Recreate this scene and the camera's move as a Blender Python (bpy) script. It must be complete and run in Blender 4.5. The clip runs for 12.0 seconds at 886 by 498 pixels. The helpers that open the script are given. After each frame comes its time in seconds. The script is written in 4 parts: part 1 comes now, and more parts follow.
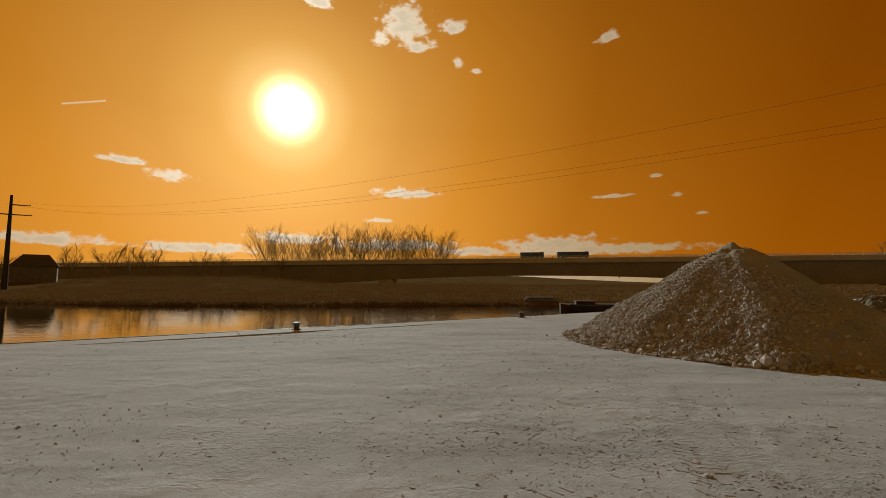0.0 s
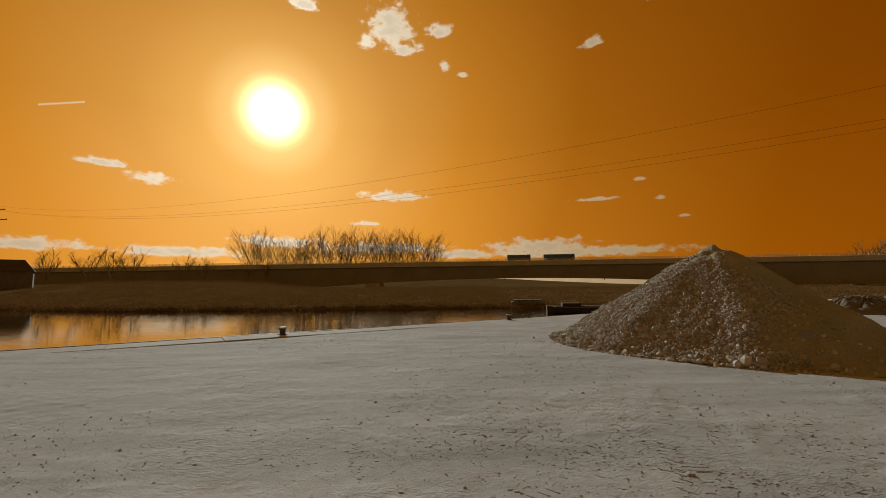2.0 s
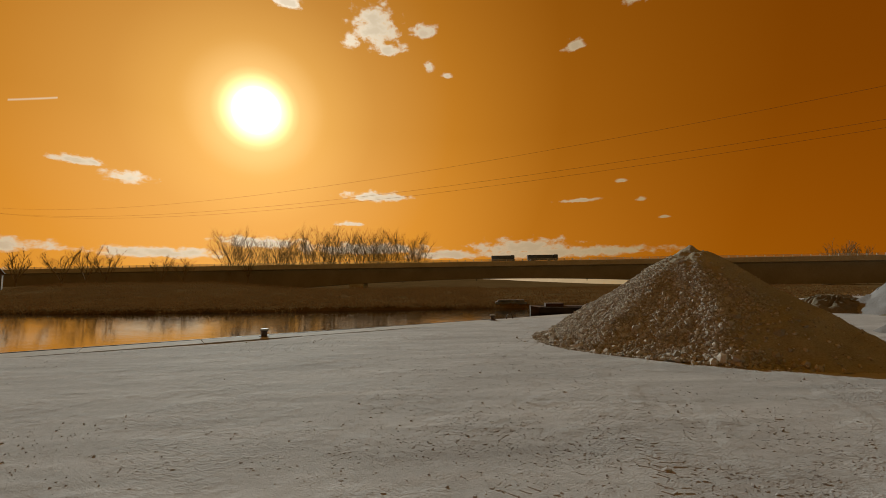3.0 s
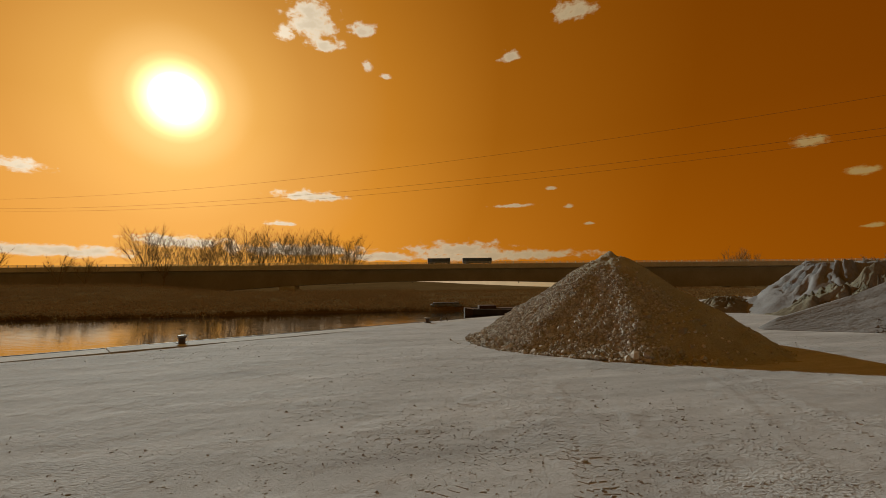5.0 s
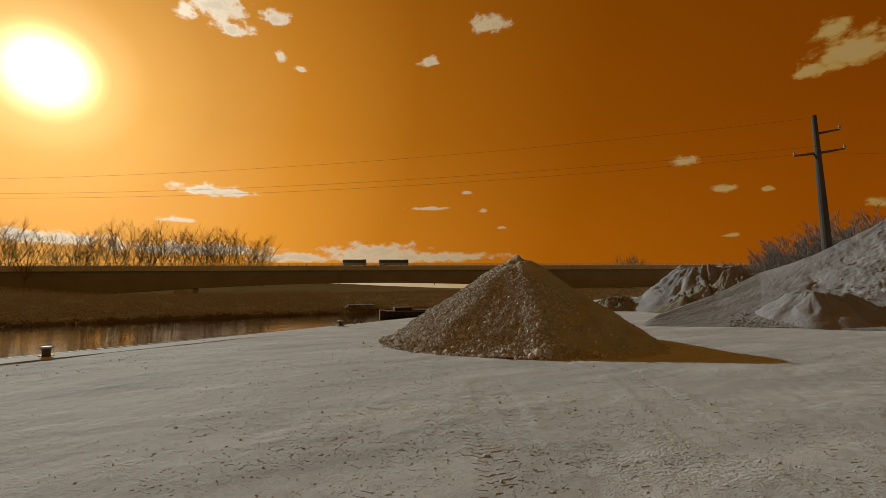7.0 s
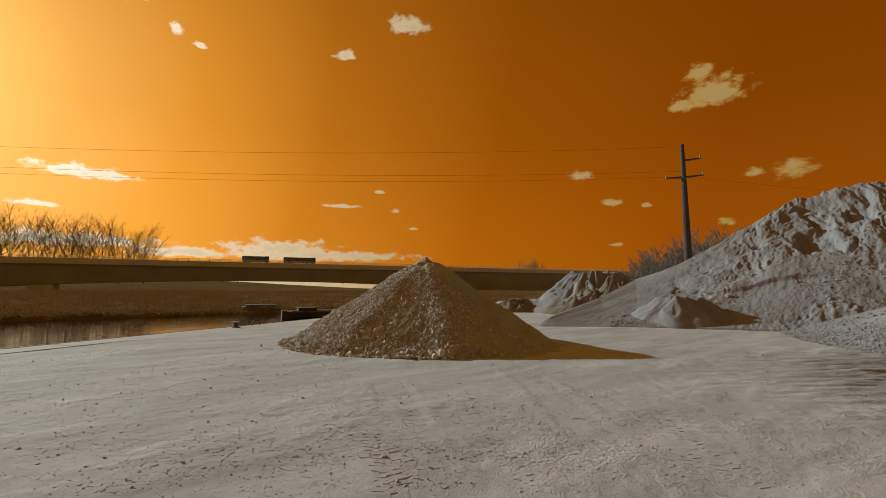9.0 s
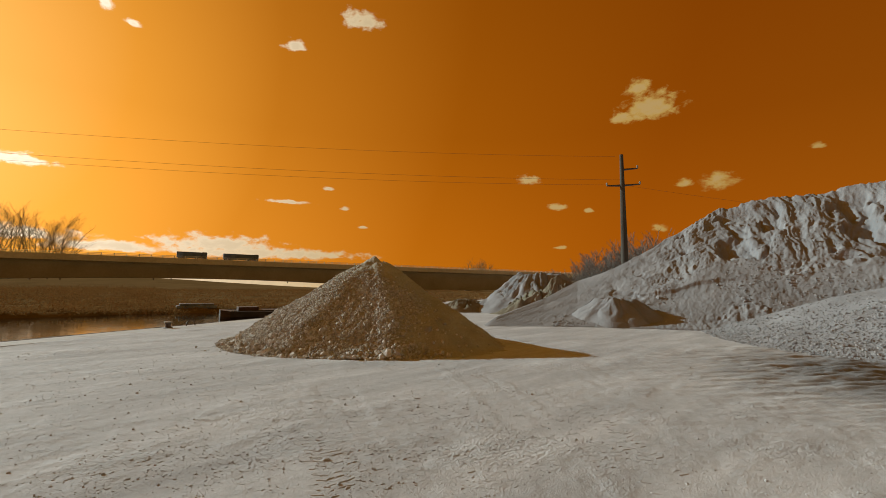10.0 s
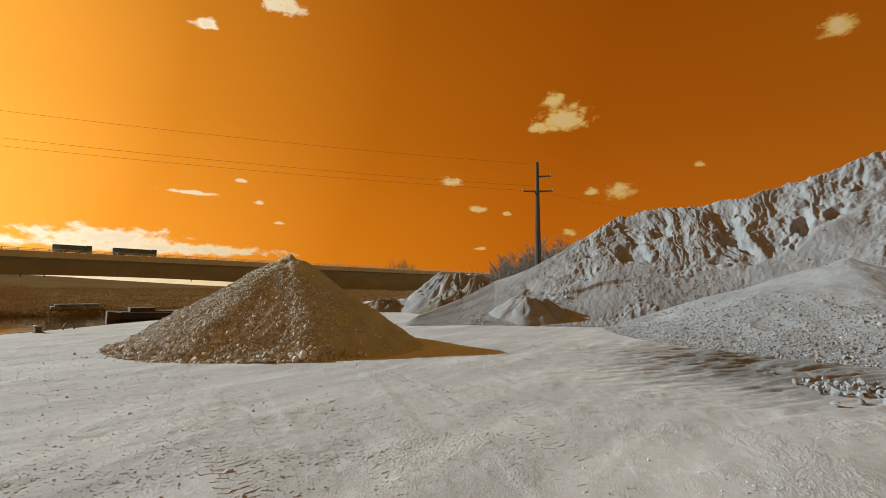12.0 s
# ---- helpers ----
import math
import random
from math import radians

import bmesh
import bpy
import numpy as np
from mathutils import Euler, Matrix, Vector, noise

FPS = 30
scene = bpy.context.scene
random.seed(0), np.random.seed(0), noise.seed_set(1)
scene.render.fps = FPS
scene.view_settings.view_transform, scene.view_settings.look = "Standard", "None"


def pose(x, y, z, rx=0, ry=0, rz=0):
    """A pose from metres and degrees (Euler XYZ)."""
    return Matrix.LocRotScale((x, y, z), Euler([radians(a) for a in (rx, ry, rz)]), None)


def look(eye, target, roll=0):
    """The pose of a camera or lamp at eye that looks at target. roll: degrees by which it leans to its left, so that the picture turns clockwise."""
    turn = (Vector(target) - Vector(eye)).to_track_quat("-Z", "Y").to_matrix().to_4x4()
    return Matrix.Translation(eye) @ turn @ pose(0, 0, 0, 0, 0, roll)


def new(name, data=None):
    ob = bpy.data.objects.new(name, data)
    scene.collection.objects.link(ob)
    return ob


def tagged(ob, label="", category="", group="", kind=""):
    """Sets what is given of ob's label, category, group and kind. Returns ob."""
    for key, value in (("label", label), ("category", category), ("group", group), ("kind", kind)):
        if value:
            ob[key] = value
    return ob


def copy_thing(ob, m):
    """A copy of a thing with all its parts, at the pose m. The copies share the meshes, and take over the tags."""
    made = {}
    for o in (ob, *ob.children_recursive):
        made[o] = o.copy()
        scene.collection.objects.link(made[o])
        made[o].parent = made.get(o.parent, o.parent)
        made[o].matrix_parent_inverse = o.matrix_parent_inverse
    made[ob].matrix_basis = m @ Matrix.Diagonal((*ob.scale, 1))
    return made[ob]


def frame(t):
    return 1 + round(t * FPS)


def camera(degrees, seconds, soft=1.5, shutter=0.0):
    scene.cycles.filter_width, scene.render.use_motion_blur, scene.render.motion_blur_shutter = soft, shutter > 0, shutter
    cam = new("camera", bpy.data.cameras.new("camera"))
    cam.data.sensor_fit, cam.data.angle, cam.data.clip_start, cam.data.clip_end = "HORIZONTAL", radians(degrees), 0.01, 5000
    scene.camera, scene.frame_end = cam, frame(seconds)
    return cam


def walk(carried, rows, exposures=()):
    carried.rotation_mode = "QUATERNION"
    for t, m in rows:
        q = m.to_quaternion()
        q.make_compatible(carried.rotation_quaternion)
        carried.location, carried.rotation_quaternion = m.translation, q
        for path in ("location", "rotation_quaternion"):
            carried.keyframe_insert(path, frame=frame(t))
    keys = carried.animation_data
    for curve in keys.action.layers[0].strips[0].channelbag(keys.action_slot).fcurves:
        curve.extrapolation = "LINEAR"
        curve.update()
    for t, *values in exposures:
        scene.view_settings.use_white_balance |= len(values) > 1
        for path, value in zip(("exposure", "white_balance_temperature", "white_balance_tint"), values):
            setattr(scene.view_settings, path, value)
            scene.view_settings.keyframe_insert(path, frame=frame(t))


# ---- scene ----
cam = camera(92.8, 12.0, soft=0.6)
ROWS = [
    (0, 0.0, 0.0, 1.644, -0.0, 4.641, 0.089),
    (0.5, -0.004, -0.01, 1.648, -0.233, 4.78, 0.164),
    (1, -0.004, -0.02, 1.652, -0.653, 4.913, 0.322),
    (1.5, -0.003, -0.026, 1.655, -1.011, 4.963, 0.455),
    (2, -0.0, -0.034, 1.658, -1.702, 5.03, 0.482),
    (2.5, 0.009, -0.048, 1.657, -2.813, 5.116, 0.589),
    (3, 0.017, -0.05, 1.657, -3.795, 5.099, 0.658),
    (5, 0.042, -0.102, 1.673, -12.443, 5.324, 0.684),
    (5.5, 0.062, -0.122, 1.678, -15.333, 5.437, 0.698),
    (6, 0.066, -0.137, 1.68, -17.892, 5.451, 0.691),
    (6.5, 0.079, -0.149, 1.683, -20.801, 5.43, 0.822),
    (8.5, 0.125, -0.213, 1.693, -32.573, 5.393, 0.475),
    (9, 0.131, -0.226, 1.696, -35.876, 5.394, 0.088),
    (9.5, 0.139, -0.239, 1.697, -39.208, 5.42, -0.198),
    (10, 0.133, -0.261, 1.703, -42.739, 5.402, -0.434),
    (10.5, 0.134, -0.27, 1.704, -45.633, 5.388, -0.53),
    (11, 0.138, -0.28, 1.706, -47.905, 5.403, -0.573),
    (11.5, 0.141, -0.293, 1.709, -50.656, 5.404, -0.614),
    (12, 0.141, -0.302, 1.71, -53.339, 5.432, -0.61),
]
walk(cam, [(t, pose(x, y, z, 90 + pitch, roll, yaw)) for t, x, y, z, yaw, pitch, roll in ROWS],
     [(0.0, -0.92, 6850, 8), (1.0, -0.92, 6850, 8), (3.0, -0.92, 6850, 8), (5.0, -0.9, 6850, 8), (6.5, -0.84, 6800, 8), (8.5, -0.56, 6650, 7), (10.0, -0.18, 6350, 6), (11.0, 0.06, 6150, 5), (12.0, 0.2, 6000, 5)])

# ---- light: low white sun under a filtered amber sky ----
SUN = Vector((-0.326, 0.871, 0.369)).normalized()
SUN_EL, SUN_AZ = math.asin(SUN.z), math.atan2(SUN.x, SUN.y)
lamp = bpy.data.lights.new("sun", "SUN")
lamp.energy, lamp.angle, lamp.color = 5.0, radians(0.5), (0.79, 0.94, 0.95)
sun = new("sun", lamp)
sun.matrix_world = look(SUN * 50, (0, 0, 0))


class Nodes:
    """Short hand for a node tree."""

    def __init__(self, tree):
        self.tree, self.n, self.l = tree, tree.nodes, tree.links

    def add(self, kind, **values):
        node = self.n.new(kind)
        for key, value in values.items():
            setattr(node, key, value)
        return node

    def put(self, value, socket):
        if isinstance(value, (int, float, tuple, list)):
            socket.default_value = value
        else:
            self.l.new(value, socket)

    def math(self, op, a, b=0.0, c=0.0, clamp=False):
        node = self.add("ShaderNodeMath", operation=op, use_clamp=clamp)
        for i, v in enumerate((a, b, c)):
            self.put(v, node.inputs[i])
        return node.outputs[0]

    def ramp(self, fac, stops, mode="LINEAR"):
        node = self.add("ShaderNodeValToRGB")
        node.color_ramp.interpolation = mode
        el = node.color_ramp.elements
        while len(el) < len(stops):
            el.new(0.5)
        for e, (p, c) in zip(el, stops):
            e.position, e.color = p, (*c, 1.0)
        self.put(fac, node.inputs[0])
        return node.outputs[0]

    def mix(self, fac, a, b, blend="MIX"):
        node = self.add("ShaderNodeMix", data_type="RGBA", blend_type=blend)
        self.put(fac, node.inputs[0])
        self.put(a if not isinstance(a, tuple) else (*a[:3], 1.0), node.inputs[6])
        self.put(b if not isinstance(b, tuple) else (*b[:3], 1.0), node.inputs[7])
        return node.outputs[2]

    def noise(self, vector, scale, detail=4.0, rough=0.55, distortion=0.0):
        node = self.add("ShaderNodeTexNoise")
        if vector is not None:
            self.l.new(vector, node.inputs["Vector"])
        node.inputs["Scale"].default_value = scale
        node.inputs["Detail"].default_value = detail
        node.inputs["Roughness"].default_value = rough
        node.inputs["Distortion"].default_value = distortion
        return node.outputs[0]

    def mapped(self, vector, scale=(1, 1, 1), rot=(0, 0, 0), loc=(0, 0, 0)):
        node = self.add("ShaderNodeMapping")
        self.l.new(vector, node.inputs[0])
        node.inputs[1].default_value, node.inputs[2].default_value, node.inputs[3].default_value = loc, rot, scale
        return node.outputs[0]


# clouds of the sky: azimuth, elevation, half width, half height in degrees
CLOUDS = [
    (-5.4, 32.3, 3.6, 2.7), (-3.4, 30.2, 2.4, 0.9), (-8.8, 30.7, 1.4, 1.0), (1.5, 32.2, 2.1, 1.0), (2.2, 28.4, 0.8, 0.8), (4.6, 27.4, 1.0, 0.4), (22.3, 29.3, 1.6, 0.8),
    (-37.8, 13.3, 2.6, 0.55), (-33.6, 12.2, 2.4, 0.8), (-5.1, 12.0, 4.6, 0.8), (22.2, 10.9, 3.0, 0.32), (27.3, 12.9, 0.8, 0.32), (29.4, 10.4, 0.7, 0.35),
    (-8.9, 8.4, 1.9, 0.4), (14.7, 5.0, 7.4, 1.3), (18.6, 4.2, 14.0, 0.9), (-43.0, 4.4, 5.0, 0.8),
    (-30.2, 4.1, 7.4, 0.8), (-19.6, 5.6, 5.5, 0.9), (-6.4, 5.0, 9.6, 0.9), (-17.1, 33.7, 2.0, 0.9), (4.2, 4.2, 6.0, 0.8),
    (31.0, 33.1, 2.9, 1.3), (69.6, 21.6, 3.6, 2.1), (68.4, 24.0, 1.6, 1.2), (66.4, 21.0, 1.6, 0.9), (54.4, 14.4, 1.7, 0.7), (58.1, 10.8, 1.5, 0.6), (62.0, 10.2, 0.7, 0.4), (76.3, 12.3, 1.9, 1.1),
    (70.1, 7.5, 1.2, 0.6), (72.9, 12.6, 1.0, 0.6), (58.2, 5.5, 0.9, 0.3), (31.7, 8.1, 0.7, 0.25), (98.1, 25.2, 1.7, 1.2), (85.1, 14.6, 0.8, 0.4), (10.0, 0.6, 60.0, 1.6),
]
world = bpy.data.worlds.new("sky")
scene.world = world
world.use_nodes = True
world.node_tree.nodes.clear()
w = Nodes(world.node_tree)
gen = w.add("ShaderNodeTexCoord").outputs["Generated"]
dot = w.add("ShaderNodeVectorMath", operation="DOT_PRODUCT")
w.l.new(gen, dot.inputs[0])
dot.inputs[1].default_value = SUN
off_sun = w.math("DIVIDE", w.math("ARCCOSINE", w.math("MINIMUM", dot.outputs["Value"], 0.999999)), math.pi)
split = w.add("ShaderNodeSeparateXYZ")
w.l.new(gen, split.inputs[0])
az = w.math("MULTIPLY", w.math("ARCTAN2", split.outputs[0], split.outputs[1]), 180 / math.pi)
el = w.math("MULTIPLY", w.math("ARCSINE", split.outputs[2]), 180 / math.pi)
d = 1 / 180
amber = w.ramp(off_sun, [
    (0.0, (11, 10, 7)), (1.8 * d, (10, 8, 5)), (2.9 * d, (3.6, 2.6, 1.2)), (4.5 * d, (1.95, 1.12, 0.38)), (8 * d, (1.5, 0.74, 0.17)), (14 * d, (1.2, 0.53, 0.1)),
    (24 * d, (0.95, 0.35, 0.034)), (38 * d, (0.6, 0.185, 0.010)), (60 * d, (0.38, 0.094, 0.002)), (85 * d, (0.28, 0.06, 0.001)),
    (115 * d, (0.25, 0.06, 0.002)), (150 * d, (0.3, 0.25, 0.075)), (1.0, (0.36, 0.31, 0.1))])
height = w.ramp(w.math("DIVIDE", el, 90.0, clamp=True), [(0.0, (1.65, 1.9, 2.8)), (0.08, (1.48, 1.6, 2.0)), (0.22, (1.1, 1.13, 1.15)), (0.42, (0.84, 0.83, 0.8)), (1.0, (0.7, 0.7, 0.7))])
amber = w.mix(1.0, amber, height, "MULTIPLY")
haze = w.add("ShaderNodeMapRange", interpolation_type="SMOOTHSTEP")
w.l.new(el, haze.inputs[0])
haze.inputs[1].default_value, haze.inputs[2].default_value = 42.0, 75.0
amber = w.mix(haze.outputs[0], amber, (0.19, 0.18, 0.04))
place = w.add("ShaderNodeCombineXYZ")
w.l.new(az, place.inputs[0])
w.l.new(el, place.inputs[1])
puff = w.noise(w.mapped(place.outputs[0], (1, 1.7, 1)), 0.6, 10.0, 0.62, 0.2)
body = None
for a0, e0, wa, wh in CLOUDS:
    du = w.math("DIVIDE", w.math("SUBTRACT", az, a0), wa * 1.12)
    dv = w.math("DIVIDE", w.math("SUBTRACT", el, e0), wh * 1.2)
    # heaped above, flat below
    dv = w.math("MAXIMUM", dv, w.math("MULTIPLY", dv, -1.5))
    near = w.math("SUBTRACT", 1.0, w.math("SQRT", w.math("ADD", w.math("MULTIPLY", du, du), w.math("MULTIPLY", dv, dv))))
    body = near if body is None else w.math("MAXIMUM", body, near)
thick = w.math("ADD", w.math("MINIMUM", body, 0.75), w.math("MULTIPLY", w.math("SUBTRACT", puff, 0.5), 2.1))
cover = w.add("ShaderNodeMapRange", interpolation_type="SMOOTHSTEP")
w.l.new(thick, cover.inputs[0])
cover.inputs[1].default_value, cover.inputs[2].default_value, cover.inputs[4].default_value = 0.05, 0.6, 0.88
lit = w.ramp(off_sun, [(0.0, (3.0, 2.8, 2.4)), (18 * d, (1.6, 1.42, 1.12)), (32 * d, (1.15, 0.95, 0.68)), (50 * d, (0.78, 0.6, 0.34)), (80 * d, (0.58, 0.36, 0.09)), (120 * d, (0.4, 0.22, 0.05))])
dull = w.mix(0.55, lit, (0.55, 0.42, 0.26))
core = w.add("ShaderNodeMapRange", interpolation_type="SMOOTHSTEP")
w.l.new(thick, core.inputs[0])
core.inputs[1].default_value, core.inputs[2].default_value = 0.35, 0.9
cloud = w.mix(w.math("MULTIPLY", core.outputs[0], 0.6), lit, dull)
sky = w.mix(cover.outputs[0], amber, cloud)
# a short vapour trail beside the sun
trail_off = w.math("ABSOLUTE", w.math("SUBTRACT", el, w.math("MULTIPLY_ADD", az, 0.34, 32.45)))
trail_in = w.math("MULTIPLY", w.math("LESS_THAN", w.math("ABSOLUTE", w.math("ADD", az, 41.25)), 1.75), w.math("SUBTRACT", 1.0, w.math("DIVIDE", trail_off, 0.14), clamp=True))
sky = w.mix(w.math("MULTIPLY", trail_in, 0.6), sky, lit)
back = w.add("ShaderNodeBackground")
w.l.new(sky, back.inputs[0])
back.inputs[1].default_value = 1.0
w.l.new(back.outputs[0], w.add("ShaderNodeOutputWorld").inputs[0])


# ---- materials ----
def material(name, stops, scale=2.0, detail=6.0, rough=0.9, bump=0.0, bump_scale=30.0, fine=None, metal=0.0, stretch=(1, 1, 1), turn=0.0, vary=0.0, distance=0.02, specular=0.3):
    """A worn surface: a colour ramp over broad noise, a finer grain on it and a bump of its own size."""
    m = bpy.data.materials.new(name)
    m.use_nodes = True
    n = Nodes(m.node_tree)
    shader = m.node_tree.nodes["Principled BSDF"]
    at = n.add("ShaderNodeTexCoord").outputs["Object"] if vary else n.add("ShaderNodeNewGeometry").outputs["Position"]
    broad = n.noise(n.mapped(at, stretch, (0, 0, turn)), scale, detail, 0.6, 0.3)
    colour = n.ramp(broad, stops)
    if fine:
        grain = n.noise(at, fine[0], 5.0, 0.7)
        colour = n.mix(1.0, colour, n.ramp(grain, [(0.3, (1 - fine[1],) * 3), (0.7, (1 + fine[1],) * 3)]), "MULTIPLY")
    if vary:
        rnd = n.add("ShaderNodeObjectInfo").outputs["Random"]
        colour = n.mix(1.0, colour, n.ramp(rnd, [(0.0, (1 - vary,) * 3), (1.0, (1 + vary,) * 3)]), "MULTIPLY")
    n.l.new(colour, shader.inputs["Base Color"])
    shader.inputs["Roughness"].default_value = rough
    shader.inputs["Metallic"].default_value = metal
    shader.inputs["Specular IOR Level"].default_value = specular
    if bump:
        b = n.add("ShaderNodeBump")
        b.inputs["Strength"].default_value, b.inputs["Distance"].default_value = bump, distance
        n.l.new(n.noise(at, bump_scale, 8.0, 0.65), b.inputs["Height"])
        n.l.new(b.outputs[0], shader.inputs["Normal"])
    return m


def island_material(name, colours, rough=0.9):
    """Stones that differ piece by piece."""
    m = bpy.data.materials.new(name)
    m.use_nodes = True
    n = Nodes(m.node_tree)
    shader = m.node_tree.nodes["Principled BSDF"]
    geo = n.add("ShaderNodeNewGeometry")
    base = n.ramp(geo.outputs["Random Per Island"], colours)
    grain = n.noise(geo.outputs["Position"], 60.0, 4.0)
    n.l.new(n.mix(1.0, base, n.ramp(grain, [(0.3, (0.8,) * 3), (0.7, (1.15,) * 3)]), "MULTIPLY"), shader.inputs["Base Color"])
    shader.inputs["Roughness"].default_value = rough
    shader.inputs["Specular IOR Level"].default_value = 0.3
    return m


M_YARD = material("yard_dust", [(0.3, (0.37, 0.375, 0.385)), (0.5, (0.43, 0.437, 0.448)), (0.72, (0.52, 0.528, 0.54))], 0.45, 8, 0.95, 0.5, 45.0, (9.0, 0.1), stretch=(0.6, 2.2, 1), turn=radians(-30), distance=0.03)


# tyre prints pressed into the dust: start, end, half width
PRINTS = [((1.75, 2.6), (2.6, 4.5), 0.13), ((3.0, 2.5), (4.6, 5.2), 0.13), ((-0.3, 3.0), (1.6, 3.75), 0.15), ((4.0, 0.6), (6.2, 3.0), 0.14), ((3.2, 0.2), (5.0, 2.0), 0.14),
          ((5.6, 3.6), (6.6, 5.6), 0.12), ((2.0, 3.1), (2.45, 3.95), 0.17)]


def crust_over(m):
    """Thin broken crust on the yard: sharp-edged flakes in patches over the fine grain."""
    n = Nodes(m.node_tree)
    shader = m.node_tree.nodes["Principled BSDF"]
    at = n.add("ShaderNodeNewGeometry").outputs["Position"]
    patch = n.ramp(n.noise(at, 0.55, 4.0, 0.6), [(0.48, (0.0,) * 3), (0.6, (1.0,) * 3)])
    flake = n.noise(n.mapped(at, (1.0, 1.5, 1.0), (0, 0, 0.6)), 16.0, 5.0, 0.6, 0.3)
    b = n.add("ShaderNodeBump")
    b.inputs["Strength"].default_value, b.inputs["Distance"].default_value = 0.6, 0.05
    tall = n.math("MULTIPLY", patch, flake)
    n.l.new(tall, b.inputs["Height"])
    old = shader.inputs["Normal"].links[0].from_socket
    n.l.new(old, b.inputs["Normal"])
    n.l.new(b.outputs[0], shader.inputs["Normal"])
    # pale powder dragged along the quay direction and darker damp prints
    streak = n.noise(n.mapped(at, (0.35, 2.4, 1.0), (0, 0, radians(-24))), 0.9, 5.0, 0.6)
    base = shader.inputs["Base Color"].links[0].from_socket
    spot = n.add("ShaderNodeVectorMath", operation="LENGTH")
    n.l.new(n.mapped(at, (0.3, 0.42, 0.0), (0, 0, 0), (-13.0 * 0.3, 0.3 * 0.42, 0)), spot.inputs[0])
    damp = n.math("ADD", spot.outputs["Value"], n.math("MULTIPLY", n.noise(n.mapped(at, (1.8, 0.7, 1)), 1.1, 6.0, 0.65), 1.5))
    base = n.mix(1.0, base, n.ramp(n.math("MULTIPLY", damp, 0.37), [(0.5, (0.5, 0.51, 0.52)), (0.68, (0.75, 0.76, 0.77)), (0.85, (1.0,) * 3)]), "MULTIPLY")
    n.l.new(n.mix(1.0, base, n.ramp(streak, [(0.32, (0.9, 0.9, 0.9)), (0.5, (1.0,) * 3), (0.66, (1.12, 1.12, 1.12))]), "MULTIPLY"), shader.inputs["Base Color"])


crust_over(M_YARD)
M_LAND = material("field", [(0.3, (0.12, 0.08, 0.034)), (0.7, (0.18, 0.122, 0.055))], 0.06, 8, 1.0, 0.5, 1.0, specular=0.0)
M_SAND = material("sand", [(0.3, (0.2, 0.205, 0.215)), (0.7, (0.28, 0.286, 0.298))], 0.5, 8, 1.0, 0.7, 7.0, (24.0, 0.16), distance=0.06)
M_EARTH = material("earth", [(0.3, (0.15, 0.135, 0.095)), (0.7, (0.25, 0.23, 0.175))], 1.0, 8, 1.0, 0.6, 8.0, (16.0, 0.25), distance=0.06)
M_PILE = material("gravel_fines", [(0.3, (0.3, 0.285, 0.22)), (0.7, (0.42, 0.4, 0.32))], 1.2, 8, 1.0, 0.7, 26.0, (30.0, 0.3), distance=0.03)
M_STONE = material("stone", [(0.3, (0.4, 0.39, 0.345)), (0.7, (0.54, 0.53, 0.48))], 6.0, 5, 0.9, 0.4, 40.0, vary=0.18)
M_STONES = island_material("stones", [(0.0, (0.27, 0.26, 0.225)), (0.4, (0.42, 0.41, 0.37)), (0.85, (0.52, 0.51, 0.465)), (1.0, (0.6, 0.59, 0.55))])
M_SCREE = island_material("scree", [(0.0, (0.2, 0.205, 0.21)), (0.5, (0.25, 0.255, 0.26)), (0.9, (0.32, 0.325, 0.33)), (1.0, (0.4, 0.4, 0.4))])
M_RUBBLE = material("rubble", [(0.3, (0.19, 0.195, 0.2)), (0.7, (0.3, 0.305, 0.31))], 6.0, 5, 0.9, 0.4, 40.0, vary=0.3)
M_CONCRETE = material("concrete", [(0.3, (0.36, 0.35, 0.33)), (0.7, (0.5, 0.49, 0.47))], 1.5, 8, 0.9, 0.4, 30.0, (14.0, 0.12), vary=0.08)
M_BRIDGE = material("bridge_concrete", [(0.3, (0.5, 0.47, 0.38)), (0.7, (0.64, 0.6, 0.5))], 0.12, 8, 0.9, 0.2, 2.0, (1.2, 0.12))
# girder: close to the deck's hue, at about half its value
M_GIRDER = material("girder_dark", [(0.3, (0.27, 0.24, 0.17)), (0.7, (0.36, 0.32, 0.24))], 0.08, 8, 0.7, 0.2, 2.0, (1.2, 0.1))
M_STEEL = material("rusty_steel", [(0.35, (0.07, 0.06, 0.055)), (0.7, (0.16, 0.13, 0.11))], 8.0, 6, 0.6, 0.4, 40.0, metal=0.4)
M_CAP = material("pale_paint", [(0.35, (0.22, 0.22, 0.2)), (0.7, (0.4, 0.39, 0.36))], 10.0, 6, 0.6, 0.3, 40.0)
M_RAIL = material("galvanised", [(0.3, (0.66, 0.65, 0.62)), (0.7, (0.8, 0.79, 0.76))], 1.0, 4, 0.5)
M_POLE = material("weathered_pole", [(0.3, (0.04, 0.037, 0.03)), (0.7, (0.09, 0.085, 0.07))], 0.8, 6, 0.85, 0.4, 20.0, stretch=(4, 4, 0.3))
M_WIRE = material("wire", [(0.3, (0.03, 0.03, 0.03)), (0.7, (0.06, 0.06, 0.06))], 3.0, 2, 0.6)
M_BARK = material("bark", [(0.3, (0.2, 0.145, 0.075)), (0.7, (0.32, 0.24, 0.135))], 2.0, 6, 1.0)
M_PALEBUSH = material("pale_twigs", [(0.3, (0.14, 0.138, 0.13)), (0.7, (0.24, 0.236, 0.22))], 2.0, 6, 1.0)
